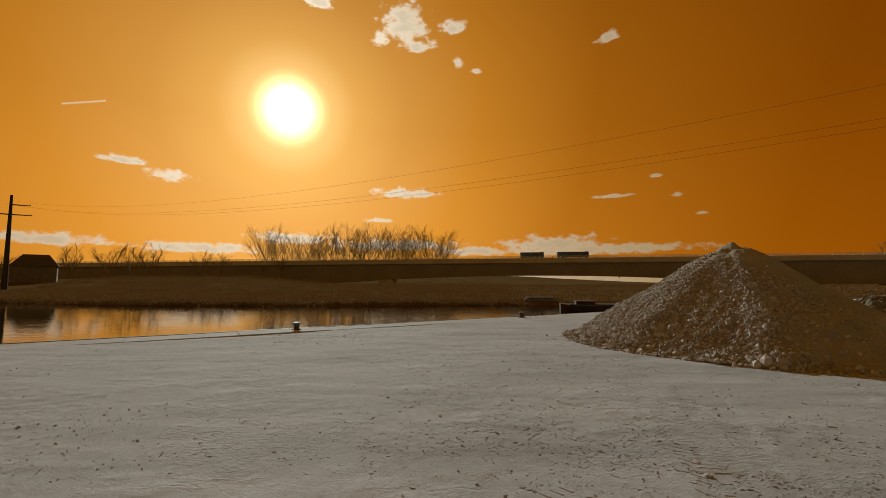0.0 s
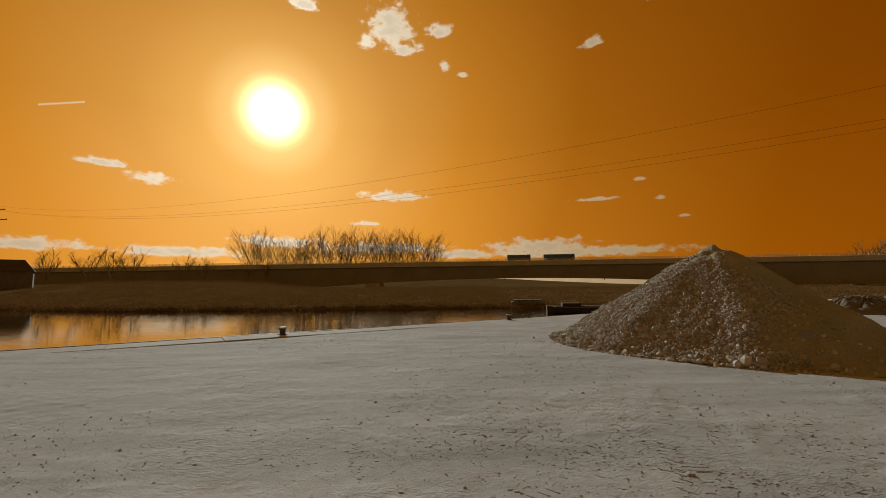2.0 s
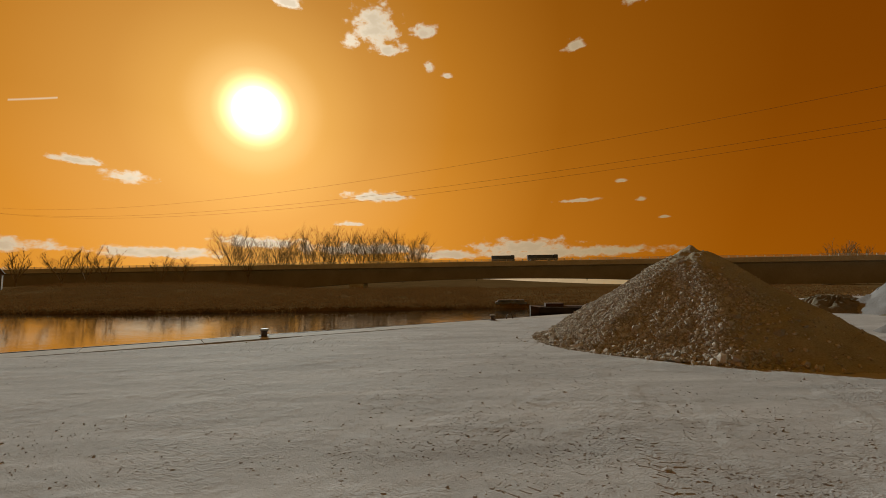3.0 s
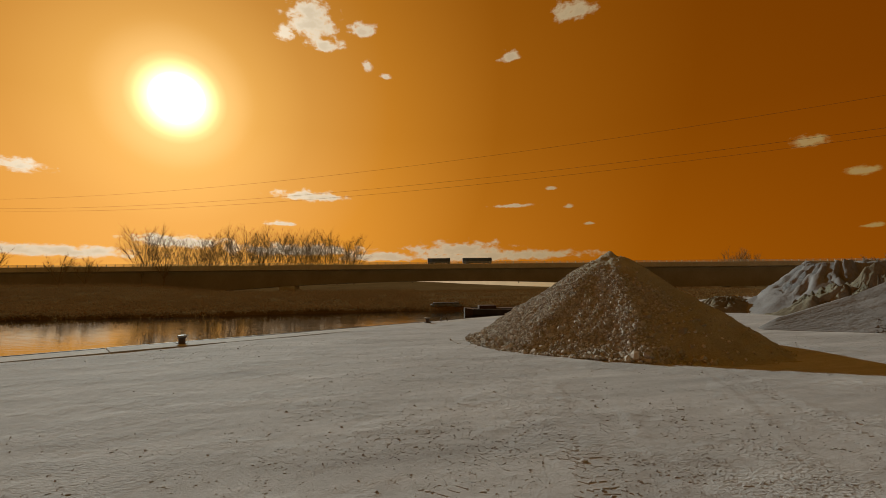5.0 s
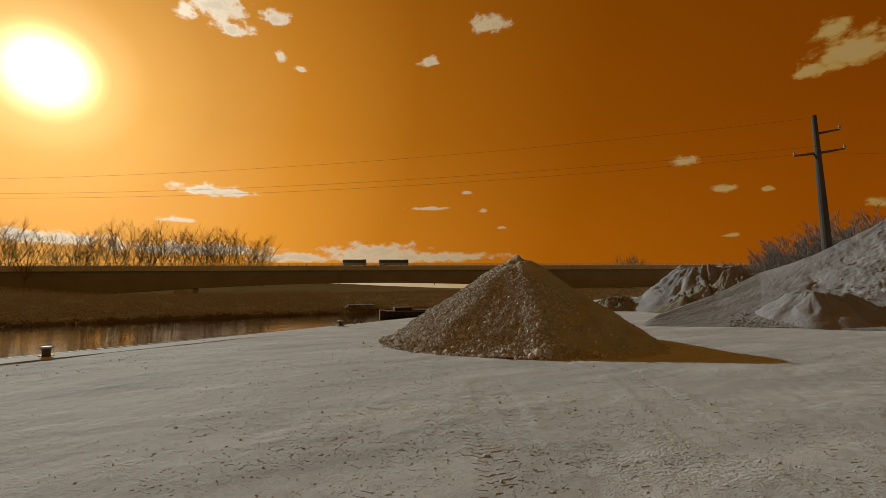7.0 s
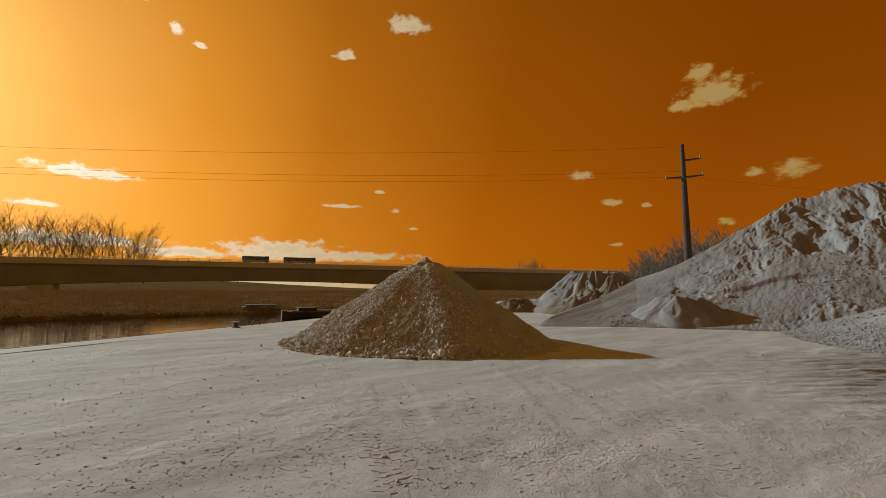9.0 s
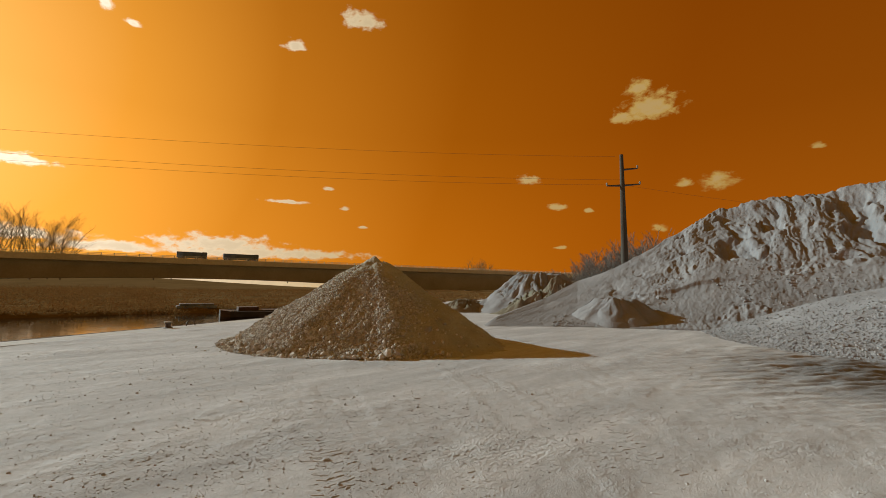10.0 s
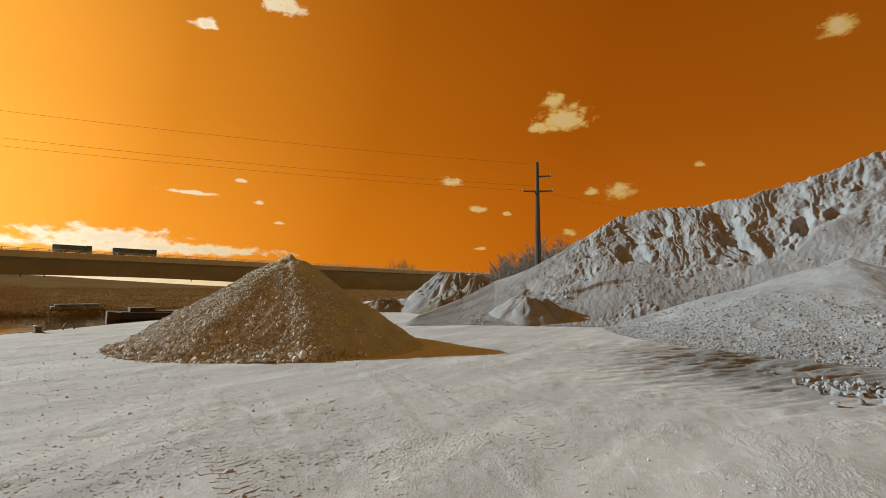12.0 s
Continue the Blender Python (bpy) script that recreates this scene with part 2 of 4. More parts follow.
M_SHRUB = material("shrub", [(0.3, (0.24, 0.15, 0.06)), (0.7, (0.3, 0.19, 0.075))], 0.15, 6, 1.0, specular=0.0)


def let_through(m, share):
    """Thin dry leaves pass some light."""
    n = Nodes(m.node_tree)
    shader = m.node_tree.nodes["Principled BSDF"]
    thin = n.add("ShaderNodeBsdfTranslucent")
    n.l.new(shader.inputs["Base Color"].links[0].from_socket, thin.inputs[0])
    both = n.add("ShaderNodeMixShader")
    both.inputs[0].default_value = share
    n.l.new(shader.outputs[0], both.inputs[1])
    n.l.new(thin.outputs[0], both.inputs[2])
    n.l.new(both.outputs[0], m.node_tree.nodes["Material Output"].inputs[0])


let_through(M_SHRUB, 0.15)
M_HULL = material("barge_hull", [(0.3, (0.025, 0.022, 0.02)), (0.7, (0.06, 0.05, 0.045))], 1.0, 6, 0.6, 0.2, 8.0)
M_RUST = material("rust_red", [(0.3, (0.06, 0.03, 0.018)), (0.7, (0.1, 0.05, 0.03))], 2.0, 6, 0.8)
M_TARP = material("blue_tarp", [(0.3, (0.1, 0.13, 0.18)), (0.7, (0.28, 0.33, 0.4))], 2.0, 5, 0.5, 0.5, 6.0)
M_TRUCK = material("truck_paint", [(0.3, (0.07, 0.09, 0.13)), (0.7, (0.12, 0.15, 0.2))], 0.5, 4, 0.4)
M_TYRE = material("tyre_rubber", [(0.3, (0.02, 0.02, 0.02)), (0.7, (0.04, 0.04, 0.04))], 8.0, 3, 0.9)
M_ROOF = material("roof_tiles", [(0.3, (0.08, 0.06, 0.05)), (0.7, (0.14, 0.11, 0.09))], 2.0, 5, 0.9)
M_WALL = material("render_wall", [(0.3, (0.16, 0.14, 0.11)), (0.7, (0.24, 0.21, 0.17))], 1.0, 5, 0.9)


def water_material():
    m = bpy.data.materials.new("river_water")
    m.use_nodes = True
    n = Nodes(m.node_tree)
    s = m.node_tree.nodes["Principled BSDF"]
    at = n.add("ShaderNodeNewGeometry").outputs["Position"]
    murk = n.noise(at, 0.08, 4.0)
    n.l.new(n.ramp(murk, [(0.3, (0.012, 0.010, 0.007)), (0.7, (0.025, 0.020, 0.012))]), s.inputs["Base Color"])
    s.inputs["Roughness"].default_value, s.inputs["IOR"].default_value = 0.03, 1.33
    b = n.add("ShaderNodeBump")
    b.inputs["Strength"].default_value, b.inputs["Distance"].default_value = 0.11, 0.05
    n.l.new(n.noise(n.mapped(at, (0.7, 1.6, 1)), 1.3, 5.0, 0.55, 0.6), b.inputs["Height"])
    n.l.new(b.outputs[0], s.inputs["Normal"])
    return m


M_WATER = water_material()


# ---- shaping helpers ----
RNG = np.random.default_rng(7)


def lattice(ix, iy, seed):
    h = (ix.astype(np.int64) * 374761393 + iy.astype(np.int64) * 668265263 + seed * 974634777) & 0x7FFFFFFF
    h = ((h ^ (h >> 13)) * 1274126177) & 0x7FFFFFFF
    return ((h ^ (h >> 16)) & 0xFFFF) / 65535.0


def value_noise(x, y, seed=0):
    """Smooth noise of period 1, from -1 to 1, for arrays."""
    x0, y0 = np.floor(x), np.floor(y)
    fx, fy = x - x0, y - y0
    fx, fy = fx * fx * (3 - 2 * fx), fy * fy * (3 - 2 * fy)
    a, b = lattice(x0, y0, seed), lattice(x0 + 1, y0, seed)
    c, e = lattice(x0, y0 + 1, seed), lattice(x0 + 1, y0 + 1, seed)
    return ((a * (1 - fx) + b * fx) * (1 - fy) + (c * (1 - fx) + e * fx) * fy) * 2 - 1


def fbm(x, y, octaves=4, seed=0, gain=0.5):
    out, amp = 0.0, 1.0
    for i in range(octaves):
        out = out + amp * value_noise(x * 2 ** i + 17.3 * i, y * 2 ** i - 9.1 * i, seed + i)
        amp *= gain
    return out


def step(a, b, v):
    k = np.clip((v - a) / (b - a), 0, 1)
    return k * k * (3 - 2 * k)


def mesh_object(name, verts, faces, mat, parent=None, smooth=False):
    me = bpy.data.meshes.new(name)
    me.from_pydata(verts, [], faces)
    if smooth:
        me.polygons.foreach_set("use_smooth", [True] * len(me.polygons))
    me.materials.append(mat)
    me.update()
    ob = new(name, me)
    ob.parent = parent
    return ob


def sheet(name, X, Y, Z, mat, parent=None, smooth=True):
    """A grid surface from three arrays of one shape."""
    r, c = X.shape
    verts = np.stack([X.ravel(), Y.ravel(), Z.ravel()], 1)
    i = np.arange(r * c).reshape(r, c)
    faces = np.stack([i[:-1, :-1].ravel(), i[:-1, 1:].ravel(), i[1:, 1:].ravel(), i[1:, :-1].ravel()], 1)
    me = bpy.data.meshes.new(name)
    me.vertices.add(len(verts))
    me.vertices.foreach_set("co", verts.ravel())
    me.loops.add(faces.size)
    me.loops.foreach_set("vertex_index", faces.ravel())
    me.polygons.add(len(faces))
    me.polygons.foreach_set("loop_start", np.arange(0, faces.size, 4))
    me.polygons.foreach_set("use_smooth", np.full(len(faces), smooth))
    me.materials.append(mat)
    me.update(calc_edges=True)
    ob = new(name, me)
    ob.parent = parent
    return ob


def part(name, bm, mat, parent=None, label="", smooth=False):
    me = bpy.data.meshes.new(name)
    bm.normal_update()
    bm.to_mesh(me)
    bm.free()
    if smooth:
        me.polygons.foreach_set("use_smooth", [True] * len(me.polygons))
    me.materials.append(mat)
    ob = new(name, me)
    ob.parent = parent
    return tagged(ob, label)


def box(sx, sy, sz, m=None, bevel=0.0):
    """A bevelled block standing on its base centre."""
    bm = bmesh.new()
    bmesh.ops.create_cube(bm, size=1.0)
    bmesh.ops.transform(bm, matrix=Matrix.Translation((0, 0, sz / 2)) @ Matrix.Diagonal((sx, sy, sz, 1)), verts=bm.verts)
    if bevel:
        bmesh.ops.bevel(bm, geom=list(bm.edges), offset=bevel, segments=2, affect="EDGES", profile=0.6)
    if m is not None:
        bmesh.ops.transform(bm, matrix=m, verts=bm.verts)
    return bm


def lathe(profile, sides=20, m=None):
    """A turned body from (radius, height) pairs."""
    bm = bmesh.new()
    rings = []
    for r, z in profile:
        rings.append([bm.verts.new((r * math.cos(2 * math.pi * k / sides), r * math.sin(2 * math.pi * k / sides), z)) for k in range(sides)])
    for a, b in zip(rings, rings[1:]):
        for k in range(sides):
            bm.faces.new((a[k], a[(k + 1) % sides], b[(k + 1) % sides], b[k]))
    bm.faces.new(list(reversed(rings[0])))
    bm.faces.new(rings[-1])
    if m is not None:
        bmesh.ops.transform(bm, matrix=m, verts=bm.verts)
    return bm


def tube(bm, points, radii, sides=6):
    """A tapered tube along points, added to bm."""
    prev = None
    for i, p in enumerate(points):
        p = Vector(p)
        ahead = Vector(points[min(i + 1, len(points) - 1)]) - Vector(points[max(i - 1, 0)])
        q = ahead.to_track_quat("Z", "Y")
        ring = [bm.verts.new(p + q @ Vector((radii[i] * math.cos(2 * math.pi * k / sides), radii[i] * math.sin(2 * math.pi * k / sides), 0))) for k in range(sides)]
        if prev:
            for k in range(sides):
                bm.faces.new((prev[k], prev[(k + 1) % sides], ring[(k + 1) % sides], ring[k]))
        prev = ring
    return bm


G = (1 + 5 ** 0.5) / 2
ICO_V = np.array([(-1, G, 0), (1, G, 0), (-1, -G, 0), (1, -G, 0), (0, -1, G), (0, 1, G), (0, -1, -G), (0, 1, -G), (G, 0, -1), (G, 0, 1), (-G, 0, -1), (-G, 0, 1)]) / 1.9
ICO_F = np.array([(0, 11, 5), (0, 5, 1), (0, 1, 7), (0, 7, 10), (0, 10, 11), (1, 5, 9), (5, 11, 4), (11, 10, 2), (10, 7, 6), (7, 1, 8), (3, 9, 4), (3, 4, 2), (3, 2, 6), (3, 6, 8), (3, 8, 9), (4, 9, 5), (2, 4, 11), (6, 2, 10), (8, 6, 7), (9, 8, 1)])


def stones(name, places, sizes, mat, parent=None):
    """Broken stones at the given places, joined."""
    k = len(places)
    v = ICO_V[None] * (1 + RNG.uniform(-0.38, 0.38, (k, 12, 1)))
    v = v * RNG.uniform(0.55, 1.15, (k, 1, 3))
    q = RNG.normal(size=(k, 4))
    q /= np.linalg.norm(q, axis=1, keepdims=True)
    a, b, c, e = q.T
    R = np.stack([1 - 2 * (c * c + e * e), 2 * (b * c - e * a), 2 * (b * e + c * a), 2 * (b * c + e * a), 1 - 2 * (b * b + e * e), 2 * (c * e - b * a), 2 * (b * e - c * a), 2 * (c * e + b * a), 1 - 2 * (b * b + c * c)], 1).reshape(k, 3, 3)
    v = np.einsum("kij,knj->kni", R, v) * np.asarray(sizes)[:, None, None] + np.asarray(places)[:, None, :]
    f = ICO_F[None] + (np.arange(k) * 12)[:, None, None]
    v, f = v.reshape(-1, 3), f.reshape(-1, 3)
    me = bpy.data.meshes.new(name)
    me.vertices.add(len(v))
    me.vertices.foreach_set("co", v.ravel())
    me.loops.add(f.size)
    me.loops.foreach_set("vertex_index", f.ravel())
    me.polygons.add(len(f))
    me.polygons.foreach_set("loop_start", np.arange(0, f.size, 3))
    me.polygons.foreach_set("use_smooth", np.zeros(len(f), bool))
    me.materials.append(mat)
    me.update(calc_edges=True)
    ob = new(name, me)
    ob.parent = parent
    return ob


# ---- plan: the quay line and its own axes (u along the quay, v out over the water) ----
QUAY_Y, QUAY_TURN = 17.4, radians(30.6)
UX, UY = math.cos(QUAY_TURN), math.sin(QUAY_TURN)
WATER_Z, COPING = -0.8, 1.15


def plan(u, v):
    return u * UX - v * UY, QUAY_Y + u * UY + v * UX


def uv_of(x, y):
    return x * UX + (y - QUAY_Y) * UY, -x * UY + (y - QUAY_Y) * UX


# tyre tracks: start, end, width of the print, depth
TRACKS = [((1.2, 1.5), (4.6, 8.2), 0.34, 0.022), ((3.0, 1.2), (7.4, 7.2), 0.34, 0.018), ((-6.0, 4.5), (6.0, 5.4), 0.4, 0.014), ((4.5, 2.0), (13.5, 1.0), 0.4, 0.03),
          ((5.0, 0.6), (14.0, -0.6), 0.4, 0.03), ((-4.0, 2.6), (3.4, 4.4), 0.36, 0.014), ((6.0, 3.2), (18.0, 4.8), 0.4, 0.02), ((-9.0, 8.0), (4.0, 14.0), 0.4, 0.012), ((-8.0, 6.6), (5.0, 12.4), 0.4, 0.012)]


def yard_z(x, y):
    """The rolled dust and gravel of the yard, with worn prints of tyres."""
    z = 0.03 * fbm(x * 0.16, y * 0.16, 3, 3) + 0.004 * fbm(x * 1.1, y * 1.1, 4, 9, 0.6)
    rough = step(0.0, 0.5, fbm(x * 0.35, y * 0.35, 3, 21))
    plate = step(0.08, 0.3, fbm(x * 4.5 + y * 1.5, y * 4.5 - x, 3, 33, 0.6))
    z = z + 0.006 * rough * plate + 0.0025 * fbm(x * 7, y * 7, 2, 41)
    # churned strip in front of the hill
    churn = np.exp(-(((x - 12.8) / 3.4) ** 2 + ((y - 0.2) / 3.0) ** 2))
    run = 0.55 * x + 0.83 * y
    ruts = np.abs(fbm(run * 4.2, (0.83 * x - 0.55 * y) * 0.5, 5, 57, 0.62))
    z = z + churn * (0.1 * ruts - 0.025)
    for (ax, ay), (bx, by), wide, deep in TRACKS:
        L = math.hypot(bx - ax, by - ay)
        tx, ty = (bx - ax) / L, (by - ay) / L
        s, o = (x - ax) * tx + (y - ay) * ty, -(x - ax) * ty + (y - ay) * tx
        o = o + 0.25 * np.sin(s * 0.5)
        inside = step(wide, wide * 0.75, np.abs(o)) * step(0, 0.6, s) * step(L, L - 0.6, s)
        worn = np.clip(0.35 + fbm(x * 0.8, y * 0.8, 2, 51), 0, 1)
        z = z - 0.3 * inside * worn * deep + 0.2 * deep * worn * step(0.14, 0.0, np.abs(np.abs(o) - wide - 0.06)) * step(0, 0.6, s) * step(L, L - 0.6, s)
    return z


def bank_line(x):
    return 46.5 + 0.005 * np.maximum(0, -x - 16) ** 2 + 0.9 * value_noise(x * 0.12, x * 0, 5)


def ground_z(x, y):
    u, v = uv_of(x, y)
    bank = y - bank_line(x)
    far = WATER_Z - 1.2 + np.clip(bank * 0.6 + 1.2, 0, 1.55) + step(8, 70, bank) * 0.9
    azim, dist = np.degrees(np.arctan2(x, y)), np.hypot(x, y)
    # rising land beyond the left bank, and low hills behind the bridge
    far = far + step(95, 205, dist) * 3.4 * (1 - step(-25, -13, azim)) * step(-120, -70, azim)
    far = far + step(230, 420, y) * (7.5 * (1 - step(4, 30, azim)) + 1.2) * (1 + 0.12 * fbm(x * 0.02, y * 0.02, 3, 12)) + 0.12 * fbm(x * 0.3, y * 0.3, 3, 14)
    return np.where(v > COPING * 0.5, far, np.where(v > -0.02, -0.02, yard_z(x, y)))


# ---- ground ----
def graded(a, b, fine, reach, ratio=1.22):
    """Even steps between a and b, growing ones out to the reach on both sides."""
    mid = np.arange(a, b + fine / 2, fine)
    out, grow = [], fine
    while sum(out) < reach:
        grow *= ratio
        out.append(min(grow, 120.0))
    tail = np.cumsum(out)
    return np.concatenate([(a - tail)[::-1], mid, b + tail])


us = graded(-13, 16, 0.036, 2600)
vs = graded(-23.5, -0.03, 0.045, 2600)
vs = np.concatenate([vs[vs < -0.02], [-0.015, 0.5, 0.62], np.arange(1.5, 80, 0.9), 80 * 1.09 ** np.arange(0, 41)])
U, V = np.meshgrid(us, vs)
X, Y = plan(U, V)
ground = sheet("ground", X, Y, ground_z(X, Y), M_YARD)
ground.data.materials.append(M_LAND)
centre_v = ((V[:-1, :-1] + V[1:, 1:]) / 2).ravel()
ground.data.polygons.foreach_set("material_index", (centre_v > 0.3).astype(np.int32))
tagged(ground, "pale grey dusty gravel yard with worn tyre prints and far brown fields", "ground", kind="structure")

wx, wy = plan(np.array([[-1500.0, 1500.0], [-1500.0, 1500.0]]), np.array([[COPING - 0.05, COPING - 0.05], [900.0, 900.0]]))
water = sheet("water", wx, wy, np.full((2, 2), WATER_Z), M_WATER)
tagged(water, "dark calm river water mirroring the amber sky", "water", kind="structure")

# ---- quay ----
wall = part("quay_wall", box(400, 0.5, 3.2, pose(*plan(0, COPING - 0.3), -3.25, 0, 0, 30.6)), M_CONCRETE)
tagged(wall, "stained concrete quay wall above the water", "quay wall", kind="structure")
coping = new("quay_coping")
tagged(coping, "pale concrete coping slabs along the quay edge with a dark steel nosing", "coping", kind="structure")
for k in range(-14, 15):
    x, y = plan(k * 3.0, COPING / 2)
    part("slab", box(2.985, COPING, 0.2, pose(x, y, -0.19 + 0.004 * math.sin(k * 2.3), 0, 0, 30.6), 0.015), M_CONCRETE, coping)
    x, y = plan(k * 3.0, COPING + 0.035)
    part("nosing", box(2.98, 0.07, 0.22, pose(x, y, -0.195, 0, 0, 30.6), 0.012), M_STEEL, coping, "dark steel nosing")


def bollard(x, y):
    ob = new("bollard")
    part("flange", lathe([(0.27, 0.08), (0.27, 0.11), (0.2, 0.14)], 20), M_STEEL, ob)
    part("post", lathe([(0.17, 0.12), (0.15, 0.2), (0.15, 0.33), (0.19, 0.4)], 20), M_STEEL, ob)
    part("cap", lathe([(0.19, 0.4), (0.23, 0.42), (0.235, 0.46), (0.19, 0.5), (0.0001, 0.52)], 20), M_CAP, ob, "pale worn cap")
    for k in range(4):
        a = math.pi / 4 + k * math.pi / 2
        part("bolt", lathe([(0.025, 0.11), (0.025, 0.14)], 6, pose(0.225 * math.cos(a), 0.225 * math.sin(a), 0)), M_STEEL, ob)
    ob.scale = (0.64, 0.64, 0.64)
    ob.matrix_basis = pose(x, y, -0.045) @ Matrix.Diagonal((0.64, 0.64, 0.64, 1))
    return tagged(ob, "squat rusty steel mooring bollard with a pale cap", "bollard", "bollards on the quay")


first = bollard(-5.2, 15.15)
copy_thing(first, pose(3.78, 20.42, -0.045, 0, 0, 20))
hoop_bm = bmesh.new()
tube(hoop_bm, [(0.22 * math.cos(a), 0, 0.07 + 0.26 * math.sin(a)) for a in [math.pi * k / 14 for k in range(15)]], [0.025] * 15, 8)
hoop = part("ladder_hoop", hoop_bm, M_STEEL)
hoop.matrix_basis = pose(4.72, 20.95, -0.05, 0, 0, 30.6)
tagged(hoop, "bent rusty steel ladder hoop beside the mooring bollard", "ladder hoop")

# ---- gravel pile ----
PILE = Vector((7.97, 11.67))
PILE_H = 2.83


def pile_radius(a):
    """Base radius by direction: a flat steep face towards the yard, tails at both its ends."""
    r = 4.0 + 0.0 * a
    for at, amount, wide in ((radians(147), 0.4, 0.45), (radians(222), -0.38, 0.5), (radians(-68), 0.44, 0.6)):
        gap = np.angle(np.exp(1j * (a - at)))
        r = r + amount * np.exp(-(gap / wide) ** 2)
    return r


def pile_z(x, y):
    dx, dy = x - PILE.x, y - PILE.y
    a, r = np.arctan2(dy, dx), np.hypot(dx, dy)
    k = r / (pile_radius(a) * (1 + 0.035 * fbm(3 * np.cos(a) + 5, 3 * np.sin(a), 3, 61)))
    h = PILE_H * (1 - k)
    h = np.where(k > 0.86, PILE_H * 0.14 * np.maximum(0, (1.02 - k) / 0.16) ** 1.25, h)
    top = step(0.2, 0.0, k)
    h = h - top * 0.04 + 0.06 * top * fbm(x * 5, y * 5, 2, 67) + 0.05 * fbm(x * 1.3, y * 1.3, 3, 63) * step(0, 0.15, k)
    h = h + 0.14 * np.exp(-((dx - 0.55) ** 2 + (dy + 0.35) ** 2) / 0.12)
    return h + 0.022 * fbm(x * 6, y * 6, 3, 65)


ang = np.linspace(-math.pi, math.pi, 241)
rad = np.linspace(0, 1.06, 90)
A, Rr = np.meshgrid(ang, rad)
Rr = Rr * pile_radius(A)
X, Y = PILE.x + Rr * np.cos(A), PILE.y + Rr * np.sin(A)
pile = sheet("gravel_pile", X, Y, pile_z(X, Y) - 0.02, M_PILE)
tagged(pile, "tall conical pile of grey broken stone and gravel on the yard", "gravel pile")


def scatter_pile(n, coarse):
    a = RNG.uniform(-math.pi, math.pi, n)
    k = np.sqrt(RNG.uniform(0.004, 1.1, n))
    keep = RNG.uniform(size=n) < np.clip(coarse(a, k), 0, 1)
    a, k = a[keep], k[keep]
    r = k * pile_radius(a)
    return PILE.x + r * np.cos(a), PILE.y + r * np.sin(a), a, k


def coarse(a, k):
    """Coarse stone lies on the river and yard sides, fines on the far right flank."""
    gap = np.abs(np.angle(np.exp(1j * (a - radians(-160)))))
    return 0.035 + 1.0 * step(1.3, 0.75, gap + 0.25 * np.sin(k * 9)) * step(0.12, 0.36, k)


x, y, a, k = scatter_pile(46000, coarse)
sizes = RNG.lognormal(math.log(0.027), 0.42, len(x)) * (0.7 + 0.5 * k) * (0.55 + 0.45 * step(1.6, 1.0, np.abs(np.angle(np.exp(1j * (a - radians(-160)))))))
loose = stones("loose_stones", np.stack([x, y, np.maximum(pile_z(x, y), 0.0) - 0.5 * sizes * step(1.0, 0.9, k)], 1), sizes, M_STONES, pile)
tagged(loose, "angular grey stones", kind="stuff")
STONE_MESHES = []
for i in range(8):
    ob = stones("stone", np.zeros((1, 3)), [1.0], M_STONE)
    STONE_MESHES.append(ob.data)
    bpy.data.objects.remove(ob)
# the larger stones at the foot of the pile
for i in range(290):
    a, k = radians(RNG.uniform(150, 262)), RNG.uniform(0.55, 1.06)
    if i >= 235:
        a, k = radians(RNG.normal(172, 14)), 0.98 + abs(RNG.normal(0, 0.06))
    r = k * float(pile_radius(np.array(a)))
    x, y = PILE.x + r * math.cos(a), PILE.y + r * math.sin(a)
    size = RNG.uniform(0.026, 0.044)
    ob = new("stone", STONE_MESHES[i % 8])
    ob.parent = pile
    ob.matrix_basis = pose(x, y, max(float(pile_z(np.array(x), np.array(y))), 0.0) - (0.4 if k < 0.97 else 0.0) * size, *RNG.uniform(0, 360, 3)) @ Matrix.Diagonal((size, size, size, 1))

# ---- sand hills ----
HILL_AZ = [48, 53, 57, 61, 64, 66.5, 69.5, 73, 76.4, 80, 84.8, 90, 93.3, 97.7, 100.4, 106, 116, 128]
HILL_EL = [-4.7, -2.7, -1.0, 1.2, 2.2, 3.3, 5.0, 7.3, 9.1, 9.7, 10.2, 10.25, 11.3, 12.4, 13.3, 14.5, 14.5, 13.0]
BASE_AZ = [48, 58, 66, 70, 76, 82, 88, 94, 100, 108, 118, 128]
BASE_R = [19.8, 20.2, 20.8, 21.0, 21.3, 21.7, 22.2, 22.8, 23.5, 24.5, 26.5, 29.0]
SLOPE_AZ, SLOPES = [48, 57, 61, 64, 69.5, 74, 80, 100], [0.22, 0.25, 0.3, 0.36, 0.47, 0.55, 0.6, 0.64]


